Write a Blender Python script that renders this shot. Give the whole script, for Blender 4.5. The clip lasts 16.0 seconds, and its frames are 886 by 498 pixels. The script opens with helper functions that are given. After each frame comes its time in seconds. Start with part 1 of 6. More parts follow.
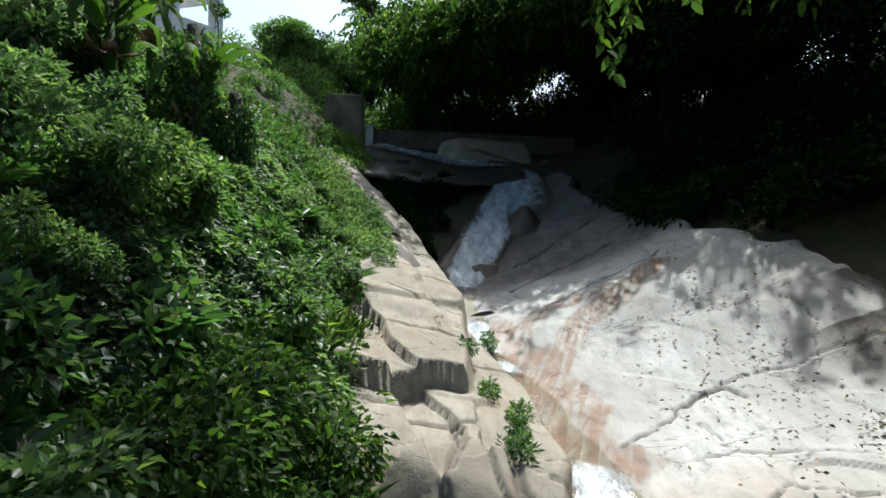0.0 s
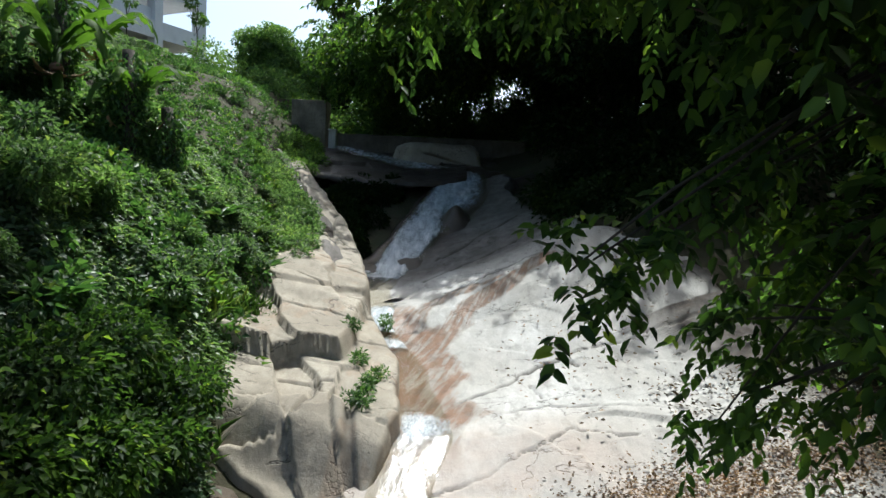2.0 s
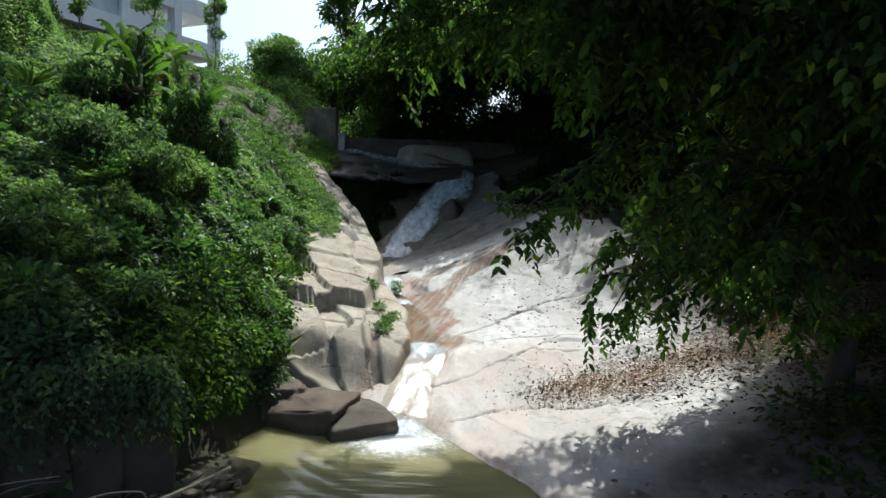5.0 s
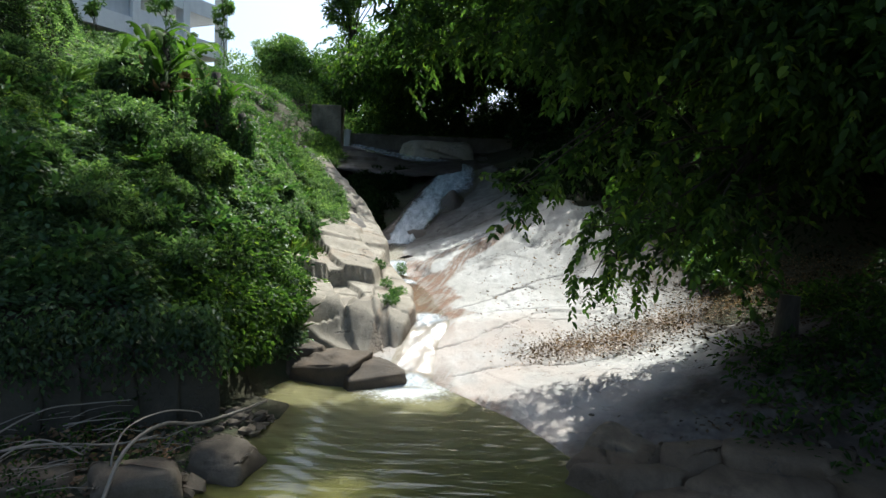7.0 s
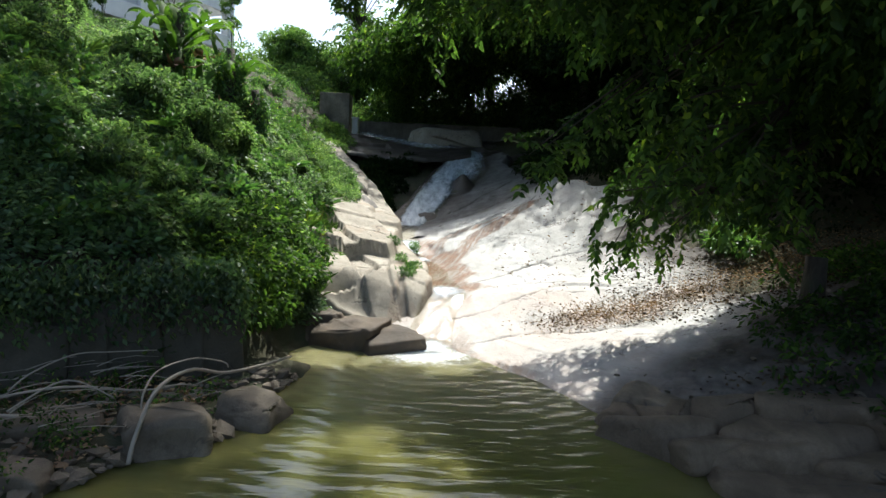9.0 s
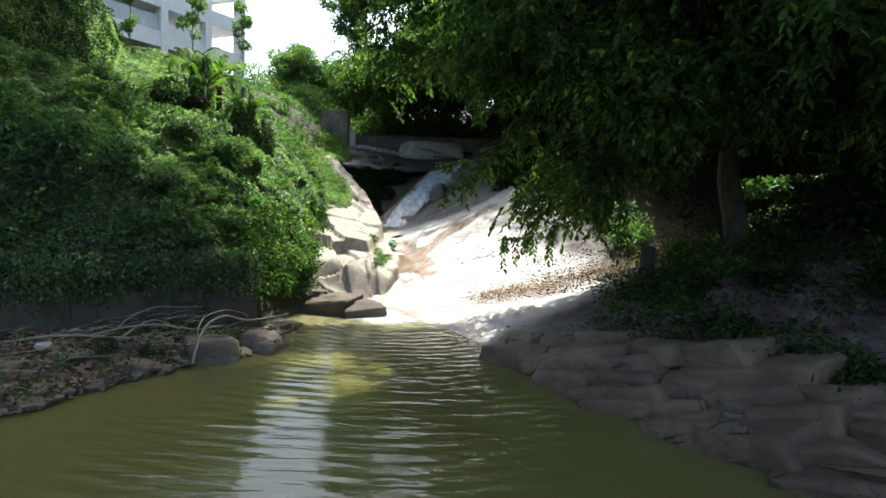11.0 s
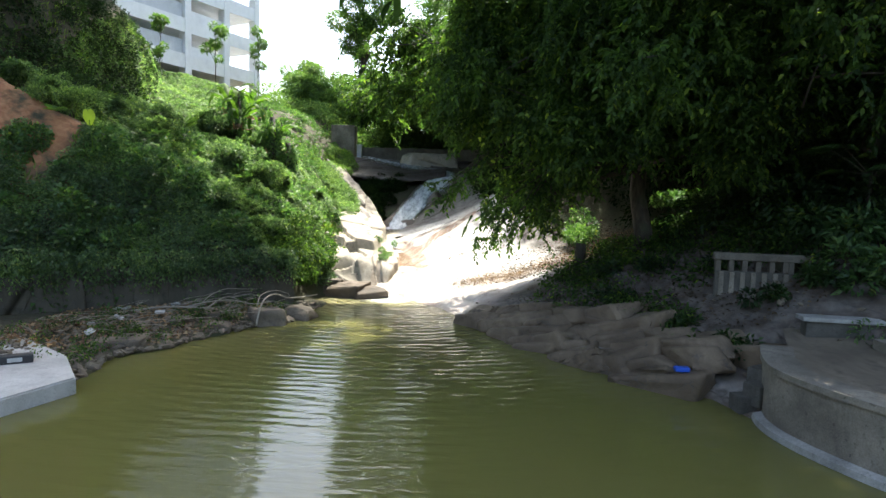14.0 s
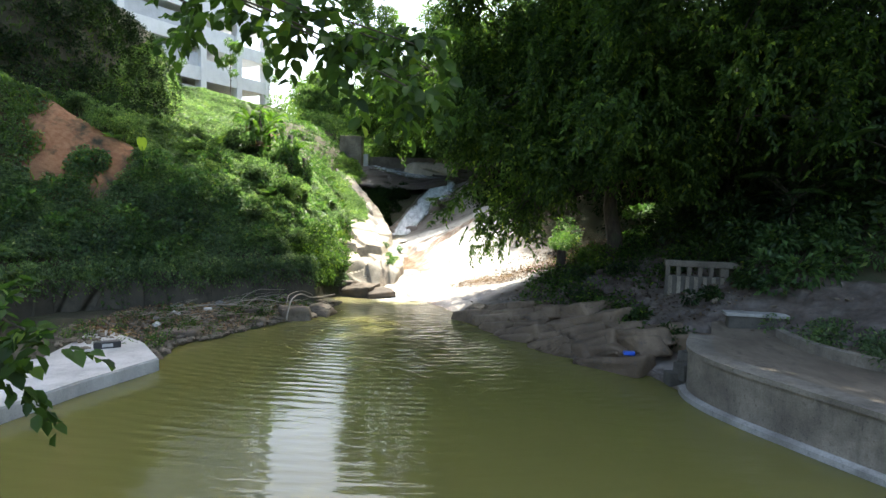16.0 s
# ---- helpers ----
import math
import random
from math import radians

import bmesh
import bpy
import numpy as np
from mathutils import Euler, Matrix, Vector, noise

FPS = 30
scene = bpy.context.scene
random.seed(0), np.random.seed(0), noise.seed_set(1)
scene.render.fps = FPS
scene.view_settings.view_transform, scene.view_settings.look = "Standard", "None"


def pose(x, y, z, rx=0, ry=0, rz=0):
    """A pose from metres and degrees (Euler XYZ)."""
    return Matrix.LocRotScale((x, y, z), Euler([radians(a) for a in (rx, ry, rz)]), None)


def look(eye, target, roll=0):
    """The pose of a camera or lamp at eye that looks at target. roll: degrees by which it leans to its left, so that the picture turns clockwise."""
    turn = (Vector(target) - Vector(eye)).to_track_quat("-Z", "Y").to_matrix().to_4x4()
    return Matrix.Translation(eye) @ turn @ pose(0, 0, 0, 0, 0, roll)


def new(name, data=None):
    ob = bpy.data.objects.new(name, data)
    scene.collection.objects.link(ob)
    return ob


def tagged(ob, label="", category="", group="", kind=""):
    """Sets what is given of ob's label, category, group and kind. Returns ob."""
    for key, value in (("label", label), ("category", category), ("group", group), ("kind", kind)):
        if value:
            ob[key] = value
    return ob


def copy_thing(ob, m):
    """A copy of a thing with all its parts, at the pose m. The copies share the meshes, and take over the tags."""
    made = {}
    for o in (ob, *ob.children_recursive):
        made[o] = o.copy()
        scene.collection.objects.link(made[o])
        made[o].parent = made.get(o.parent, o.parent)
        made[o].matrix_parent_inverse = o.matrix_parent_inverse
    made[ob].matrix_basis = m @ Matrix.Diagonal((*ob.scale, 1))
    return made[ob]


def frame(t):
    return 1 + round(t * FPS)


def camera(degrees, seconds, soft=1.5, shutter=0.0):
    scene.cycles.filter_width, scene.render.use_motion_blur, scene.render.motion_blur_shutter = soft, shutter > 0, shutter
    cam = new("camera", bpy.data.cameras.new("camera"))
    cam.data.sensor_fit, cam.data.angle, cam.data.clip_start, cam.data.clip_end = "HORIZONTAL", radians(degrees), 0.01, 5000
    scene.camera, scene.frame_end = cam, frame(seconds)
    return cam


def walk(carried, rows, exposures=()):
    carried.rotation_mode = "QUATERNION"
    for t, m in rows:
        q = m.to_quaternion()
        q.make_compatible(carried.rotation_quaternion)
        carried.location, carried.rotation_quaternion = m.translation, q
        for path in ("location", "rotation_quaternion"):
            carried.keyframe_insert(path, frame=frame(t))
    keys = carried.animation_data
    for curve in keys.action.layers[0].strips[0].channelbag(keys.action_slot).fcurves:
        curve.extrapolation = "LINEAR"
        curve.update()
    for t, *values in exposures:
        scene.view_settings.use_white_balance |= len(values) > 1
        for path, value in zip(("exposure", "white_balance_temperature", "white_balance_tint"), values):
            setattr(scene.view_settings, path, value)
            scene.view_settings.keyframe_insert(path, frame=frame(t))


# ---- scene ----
cam = camera(71.4, 16.0)
PATH = [
    (0, (0.082, 0.079, 4.293), (0.056, 2.072, 4.126), 2.5),
    (0.5, (0.515, -0.358, 4.35), (0.492, 1.635, 4.18), 2.7),
    (1, (1.15, -0.837, 4.403), (1.124, 1.155, 4.232), 2.8),
    (1.5, (1.874, -1.308, 4.374), (1.848, 0.685, 4.206), 2.9),
    (2, (2.435, -1.861, 4.432), (2.403, 0.131, 4.263), 2.7),
    (2.5, (2.584, -2.433, 4.472), (2.555, -0.44, 4.305), 2.7),
    (3, (2.596, -3.145, 4.587), (2.565, -1.152, 4.42), 2.5),
    (3.5, (2.622, -3.814, 4.571), (2.592, -1.821, 4.41), 2.6),
    (4, (2.595, -4.29, 4.375), (2.564, -2.297, 4.214), 2.5),
    (6.3, (2.547, -7.436, 3.981), (2.52, -5.443, 3.813), 2.2),
    (6.5, (2.65, -7.451, 3.926), (2.619, -5.458, 3.76), 2.2),
    (7, (2.56, -7.394, 3.751), (2.53, -5.401, 3.586), 2.3),
    (7.5, (2.441, -7.37, 3.553), (2.409, -5.377, 3.386), 2.4),
    (8, (2.373, -7.36, 3.333), (2.34, -5.367, 3.167), 2.5),
    (8.5, (2.332, -7.361, 3.097), (2.297, -5.368, 2.929), 2.6),
    (9, (2.21, -7.38, 3.057), (2.175, -5.387, 2.89), 2.6),
    (9.2, (2.203, -7.379, 3.038), (2.167, -5.386, 2.874), 2.6),
    (11.3, (3.977, -12.849, 3.364), (3.905, -10.857, 3.2), 2.0),
    (11.5, (4.021, -13.135, 3.377), (3.946, -11.143, 3.213), 1.9),
    (12, (4.039, -13.886, 3.416), (3.962, -11.895, 3.253), 1.8),
    (12.5, (4.142, -14.777, 3.51), (4.062, -12.785, 3.344), 1.7),
    (13, (4.392, -15.622, 3.582), (4.309, -13.631, 3.417), 1.6),
    (13.5, (4.529, -16.581, 3.644), (4.445, -14.59, 3.48), 1.6),
    (14, (4.622, -17.561, 3.715), (4.538, -15.569, 3.55), 1.6),
    (14.5, (4.66, -18.535, 3.801), (4.576, -16.544, 3.636), 1.7),
    (15, (4.732, -19.442, 3.947), (4.645, -17.451, 3.783), 1.6),
    (15.5, (4.787, -20.195, 4.105), (4.698, -18.204, 3.941), 1.6),
    (16, (4.841, -20.841, 4.232), (4.75, -18.85, 4.067), 1.6),
]
walk(cam, [(t, look(eye, target, roll)) for t, eye, target, roll in PATH], [(0, 0.0, 6000, 4), (4, 0.0, 6000, 4), (7, 0.1, 6050, 4), (9, 0.4, 6200, 5), (12, 1.08, 6450, 6), (16, 1.5, 6750, 6)])

# ---- world, sun, exposure ----
SUN_EL, SUN_AZ = 60.0, 12.0      # degrees above the horizon; degrees from +y towards +x
world = bpy.data.worlds.new("world")
scene.world = world
world.use_nodes = True
wn, wl = world.node_tree.nodes, world.node_tree.links
sky = wn.new("ShaderNodeTexSky")
sky.sky_type, sky.sun_disc = "NISHITA", False
sky.sun_elevation, sky.sun_rotation = radians(SUN_EL), radians(SUN_AZ)
sky.air_density, sky.dust_density = 1.0, 4.0
wl.new(sky.outputs[0], wn["Background"].inputs[0])
wn["Background"].inputs[1].default_value = 0.22
sun_data = bpy.data.lights.new("sun", "SUN")
sun_data.energy, sun_data.angle, sun_data.color = 5.4, radians(0.6), (1.0, 0.97, 0.91)
sun = new("sun", sun_data)
_d = Vector((math.sin(radians(SUN_AZ)) * math.cos(radians(SUN_EL)), math.cos(radians(SUN_AZ)) * math.cos(radians(SUN_EL)), math.sin(radians(SUN_EL))))
sun.matrix_world = look((0, 0, 40), tuple(Vector((0, 0, 40)) - _d))
rng = np.random.default_rng(7)


# ---- materials ----
class Mat:
    """A small builder of node materials."""

    def __init__(self, name):
        self.m = bpy.data.materials.new(name)
        self.m.use_nodes = True
        self.t = self.m.node_tree
        self.b = self.t.nodes["Principled BSDF"]
        self.out = self.t.nodes["Material Output"]
        self.geo = self.t.nodes.new("ShaderNodeNewGeometry")

    def node(self, kind, ins=None, **props):
        n = self.t.nodes.new(kind)
        for k, v in props.items():
            setattr(n, k, v)
        for k, v in (ins or {}).items():
            self.put(n.inputs[k], v)
        return n

    def put(self, socket, v):
        if isinstance(v, bpy.types.NodeSocket):
            self.t.links.new(v, socket)
        elif isinstance(v, tuple) and len(v) == 3 and socket.type == "RGBA":
            socket.default_value = (*v, 1)
        else:
            socket.default_value = v

    def pos(self, sx=1, sy=1, sz=1):
        return self.node("ShaderNodeMapping", {0: self.geo.outputs["Position"], 3: (sx, sy, sz)}).outputs[0]

    def noise(self, scale, detail=4, rough=0.55, vec=None, dist=0.0):
        return self.node("ShaderNodeTexNoise", {"Vector": vec or self.pos(), "Scale": scale, "Detail": detail, "Roughness": rough, "Distortion": dist}).outputs[0]

    def ramp(self, fac, stops):
        n = self.node("ShaderNodeValToRGB", {0: fac})
        el = n.color_ramp.elements
        while len(el) < len(stops):
            el.new(0.5)
        for e, (p, c) in zip(el, stops):
            e.position = p
            e.color = (*c, 1) if isinstance(c, tuple) else (c, c, c, 1)
        return n.outputs[0]

    def mix(self, fac, a, b, how="MIX"):
        n = self.node("ShaderNodeMix", data_type="RGBA", blend_type=how)
        for s, v in ((n.inputs[0], fac), (n.inputs[6], a), (n.inputs[7], b)):
            self.put(s, v)
        return n.outputs[2]

    def math(self, how, a, b=0.0):
        n = self.node("ShaderNodeMath", operation=how)
        self.put(n.inputs[0], a), self.put(n.inputs[1], b)
        return n.outputs[0]

    def attr(self, name):
        return self.node("ShaderNodeAttribute", attribute_name=name).outputs["Fac"]

    def bump(self, height, strength=0.4, dist=0.02):
        self.put(self.b.inputs["Normal"], self.node("ShaderNodeBump", {"Height": height, "Strength": strength, "Distance": dist}).outputs[0])

    def set(self, **kw):
        for k, v in kw.items():
            self.put(self.b.inputs[k.replace("_", " ")], v)
        return self


def leaf_mat(name, dark, light, yellow=(0.22, 0.24, 0.03), through_amount=0.33, rough=0.52, spec=0.28):
    m = Mat(name)
    r = m.geo.outputs["Random Per Island"]
    c = m.ramp(r, [(0.0, dark), (0.55, tuple((a + b) / 2 for a, b in zip(dark, light))), (0.93, light), (1.0, yellow)])
    big = m.ramp(m.noise(0.55, 4, 0.6), [(0.3, (0.5, 0.52, 0.62)), (0.5, (0.9, 0.9, 0.9)), (0.7, (1.4, 1.3, 1.0))])
    c = m.mix(1.0, c, big, "MULTIPLY")
    m.set(Base_Color=c, Roughness=rough)
    m.b.inputs["Specular IOR Level"].default_value = spec
    tr = m.node("ShaderNodeBsdfTranslucent", {0: m.mix(1.0, c, (1.2, 1.4, 0.65), "MULTIPLY")})
    mx = m.node("ShaderNodeMixShader", {0: through_amount, 1: m.b.outputs[0], 2: tr.outputs[0]})
    m.t.links.new(mx.outputs[0], m.out.inputs[0])
    return m.m


LEAF_CREEPER = leaf_mat("creeper_leaf", (0.05, 0.10, 0.045), (0.195, 0.285, 0.135), (0.28, 0.34, 0.11), 0.6, 0.4, 0.5)
LEAF_SHRUB = leaf_mat("shrub_leaf", (0.035, 0.085, 0.03), (0.14, 0.25, 0.08), (0.24, 0.29, 0.06), 0.5, 0.4, 0.5)
LEAF_GRASS = leaf_mat("grass_blade", (0.08, 0.15, 0.04), (0.2, 0.31, 0.08), (0.32, 0.32, 0.12), 0.5)
LEAF_CANOPY = leaf_mat("canopy_leaf", (0.03, 0.062, 0.022), (0.105, 0.185, 0.043), (0.27, 0.36, 0.06), 0.6)
# darkened copies of the canopy leaf: shade is put into their colour
LEAF_SHADED = leaf_mat("shade_darkened_leaf", (0.014, 0.034, 0.012), (0.036, 0.075, 0.02), (0.08, 0.11, 0.02), 0.3)
LEAF_DEEP_SHADED = leaf_mat("deep_shade_darkened_leaf", (0.010, 0.024, 0.009), (0.022, 0.042, 0.013), (0.035, 0.05, 0.012), 0.15, 0.85, 0.05)
LEAF_FAR = leaf_mat("far_tree_leaf", (0.07, 0.13, 0.05), (0.17, 0.27, 0.09), (0.26, 0.31, 0.08), 0.55)
LEAF_BANANA = leaf_mat("banana_leaf", (0.05, 0.11, 0.02), (0.12, 0.21, 0.04), (0.2, 0.24, 0.05), 0.5, 0.6, 0.15)
LEAF_TARO = leaf_mat("taro_leaf", (0.26, 0.36, 0.05), (0.34, 0.44, 0.07), (0.38, 0.44, 0.08), 0.5)
# darkened copy of the dead leaf: the bank's shade is in its colour
LEAF_DEAD_SHADED = leaf_mat("shade_darkened_dead_leaf", (0.03, 0.02, 0.012), (0.11, 0.075, 0.045), (0.16, 0.12, 0.07), 0.1, 0.85)
LEAF_DEAD = leaf_mat("dead_leaf", (0.13, 0.07, 0.04), (0.36, 0.24, 0.14), (0.36, 0.28, 0.17), 0.1, 0.8)


def bark_mat():
    m = Mat("bark")
    n = m.noise(9, 6, 0.65, m.pos(1, 1, 0.25))
    c = m.ramp(n, [(0.3, (0.025, 0.02, 0.015)), (0.6, (0.07, 0.058, 0.045)), (0.8, (0.12, 0.105, 0.085))])
    c = m.mix(m.ramp(m.noise(2.2, 3), [(0.5, 0.0), (0.7, 0.5)]), c, (0.05, 0.07, 0.03))
    m.set(Base_Color=c, Roughness=0.9)
    m.bump(n, 0.7, 0.03)
    return m.m


BARK = bark_mat()


def granite(name, base, pale, dark_amount=0.5, with_stain=False):
    m = Mat(name)
    big = m.noise(0.55, 3, 0.5)
    mid = m.noise(3.2, 6, 0.62, m.pos(1, 0.55, 1))
    fine = m.noise(60, 3, 0.6)
    c = m.mix(m.ramp(big, [(0.35, 0.0), (0.68, 1.0)]), base, pale)
    c = m.mix(m.ramp(mid, [(0.30, 0.75), (0.44, 0.0)]), c, tuple(a * 0.55 for a in base))
    c = m.mix(0.35, c, m.ramp(fine, [(0.3, (0.25, 0.24, 0.22)), (0.7, (0.75, 0.73, 0.7))]), "SOFT_LIGHT")
    spots = m.ramp(m.noise(7.5, 4, 0.7), [(0.27, dark_amount), (0.35, 0.0)])
    c = m.mix(spots, c, (0.09, 0.08, 0.065))
    smear = m.ramp(m.noise(2.1, 7, 0.72, m.pos(1.5, 0.5, 1), 0.5), [(0.40, 0.0), (0.62, 0.55)])
    c = m.mix(smear, c, tuple(a * 0.74 for a in base))
    vein = m.math("ABSOLUTE", m.math("SUBTRACT", m.noise(0.9, 5, 0.55, m.pos(0.7, 1.25, 1), 0.5), 0.5))
    hair = m.math("MULTIPLY", m.ramp(vein, [(0.0, 1.0), (0.007, 0.0)]), m.ramp(m.noise(0.7, 2, 0.5, m.pos(1, 1, 2)), [(0.48, 0.0), (0.56, 0.85)]))
    c = m.mix(hair, c, (0.075, 0.065, 0.055))
    rough = 0.82
    if with_stain:
        turned = m.node("ShaderNodeMapping", {0: m.geo.outputs["Position"], 2: (0.0, 0.0, radians(-72))}).outputs[0]
        grain = m.node("ShaderNodeMapping", {0: turned, 3: (0.3, 2.0, 0.6)}).outputs[0]
        st = m.math("MULTIPLY", m.attr("stain"), m.ramp(m.noise(3.0, 6, 0.62, grain, 0.3), [(0.42, 0.03), (0.54, 1.0)]))
        rust = m.ramp(m.noise(1.7, 4, 0.6), [(0.3, (0.15, 0.075, 0.03)), (0.55, (0.34, 0.155, 0.06)), (0.8, (0.21, 0.145, 0.05))])
        c = m.mix(m.math("MULTIPLY", st, 0.92), c, rust)
        pk = m.math("MULTIPLY", m.attr("pink"), m.ramp(m.noise(1.1, 4), [(0.35, 0.2), (0.6, 1.0)]))
        c = m.mix(m.math("MULTIPLY", pk, 0.55), c, (0.47, 0.36, 0.29))
        wet = m.attr("wet")
        c = m.mix(m.math("MULTIPLY", wet, 0.75), c, m.mix(1.0, c, (0.42, 0.36, 0.30), "MULTIPLY"))
        # soil dirt plus shade of bank and gully, both put into the colour
        dirt_shade = m.math("MULTIPLY", m.attr("dirt_shade"), m.ramp(m.noise(1.9, 5, 0.6), [(0.3, 0.7), (0.6, 1.0)]))
        c = m.mix(m.math("MULTIPLY", dirt_shade, 0.95), c, m.ramp(m.noise(8, 5), [(0.3, (0.014, 0.008, 0.004)), (0.7, (0.050, 0.029, 0.015))]))
        ck = m.attr("crack")
        c = m.mix(m.math("MULTIPLY", ck, 0.9), c, (0.07, 0.06, 0.05))
        rough = m.node("ShaderNodeMapRange", {0: wet, 3: 0.82, 4: 0.42}).outputs[0]
    m.set(Base_Color=c, Roughness=rough)
    chip = m.noise(11, 6, 0.7)
    h = m.math("ADD", m.math("MULTIPLY", mid, 0.7), m.math("ADD", m.math("MULTIPLY", fine, 0.15), m.math("MULTIPLY", chip, 0.4)))
    m.bump(m.math("SUBTRACT", h, m.math("MULTIPLY", hair, 0.5)), 0.55, 0.05)
    return m.m


ROCK_SLAB = granite("slab_granite", (0.45, 0.43, 0.40), (0.61, 0.60, 0.58), 0.5, True)
ROCK_LEDGE = granite("ledge_granite", (0.30, 0.26, 0.205), (0.43, 0.385, 0.315), 0.75, True)
# gully granite darkened: black of the shaded hollow is put into its colour
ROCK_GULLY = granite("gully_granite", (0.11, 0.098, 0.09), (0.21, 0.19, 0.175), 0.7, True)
ROCK_WET = granite("wet_brown_granite", (0.065, 0.05, 0.036), (0.14, 0.10, 0.065), 0.8)
ROCK_SHORE = granite("shore_granite", (0.112, 0.080, 0.052), (0.225, 0.168, 0.112), 0.7)
ROCK_LOOSE = granite("boulder_granite", (0.12, 0.094, 0.066), (0.23, 0.19, 0.14), 0.8)


def soil_mat():
    m = Mat("bank_soil")
    n = m.noise(1.4, 6, 0.6)
    # soil tones darkened so that gaps between plants read as deep shade
    c = m.ramp(n, [(0.3, (0.035, 0.03, 0.016)), (0.5, (0.06, 0.055, 0.028)), (0.7, (0.035, 0.05, 0.018))])
    red = m.math("MULTIPLY", m.attr("red"), m.ramp(m.noise(1.3, 5, 0.6), [(0.35, 0.0), (0.5, 1.0)]))
    c = m.mix(red, c, m.ramp(m.noise(6, 5), [(0.3, (0.27, 0.11, 0.05)), (0.7, (0.42, 0.21, 0.10))]))
    m.set(Base_Color=c, Roughness=0.95)
    m.bump(m.noise(9, 6, 0.7), 0.8, 0.06)
    return m.m


SOIL = soil_mat()


def concrete_mat(name, a, b, stain=0.5):
    m = Mat(name)
    c = m.mix(m.ramp(m.noise(1.1, 4), [(0.35, 0.0), (0.65, 1.0)]), a, b)
    drip = m.ramp(m.noise(3.0, 5, 0.65, m.pos(1, 1, 0.22)), [(0.28, stain), (0.5, 0.0)])
    c = m.mix(drip, c, tuple(v * 0.4 for v in a))
    blot = m.ramp(m.noise(0.8, 7, 0.7, None, 0.4), [(0.38, stain * 0.9), (0.58, 0.0)])
    c = m.mix(blot, c, tuple(v * 0.5 for v in a))
    speck = m.ramp(m.noise(13, 5, 0.7), [(0.32, stain), (0.42, 0.0)])
    c = m.mix(speck, c, tuple(v * 0.35 for v in a))
    f = m.noise(35, 4, 0.6)
    c = m.mix(0.4, c, m.ramp(f, [(0.3, 0.25), (0.7, 0.75)]), "SOFT_LIGHT")
    m.set(Base_Color=c, Roughness=0.88)
    m.bump(f, 0.35, 0.01)
    return m.m


ROCK_WALL = granite("mossy_wall_stone", (0.05, 0.045, 0.03), (0.105, 0.092, 0.068), 0.8)
CONC_LIGHT = concrete_mat("pale_concrete", (0.44, 0.43, 0.40), (0.58, 0.57, 0.54), 0.35)
CONC_DECK = concrete_mat("deck_concrete", (0.23, 0.22, 0.20), (0.44, 0.43, 0.40), 0.5)
CONC_WALL = concrete_mat("wall_concrete", (0.185, 0.16, 0.125), (0.30, 0.265, 0.21), 0.7)
CONC_WEIR = concrete_mat("weir_concrete", (0.105, 0.09, 0.07), (0.17, 0.15, 0.12), 0.6)
CONC_DARK = concrete_mat("old_concrete", (0.075, 0.07, 0.058), (0.135, 0.125, 0.105), 0.6)
PAINT_WHITE = concrete_mat("white_paint", (0.74, 0.75, 0.76), (0.80, 0.81, 0.82), 0.12)
PAINT_GREY = concrete_mat("grey_infill", (0.50, 0.52, 0.55), (0.58, 0.60, 0.63), 0.15)


def plain(name, colour, rough=0.6, metal=0.0):
    m = Mat(name)
    m.set(Base_Color=m.mix(0.35, colour, m.ramp(m.noise(12, 3), [(0.3, tuple(c * 0.6 for c in colour)), (0.7, colour)])), Roughness=rough, Metallic=metal)
    return m.m


STEEL = plain("galvanised_steel", (0.16, 0.165, 0.17), 0.6, 0.3)
BLUE_PLASTIC = plain("blue_plastic", (0.02, 0.10, 0.55), 0.35)
WHITE_LITTER = plain("white_plastic", (0.45, 0.45, 0.43), 0.5)
BLACK_PLASTIC = plain("black_plastic", (0.025, 0.025, 0.027), 0.5)
DRIFT = plain("bleached_wood", (0.34, 0.29, 0.23), 0.85)


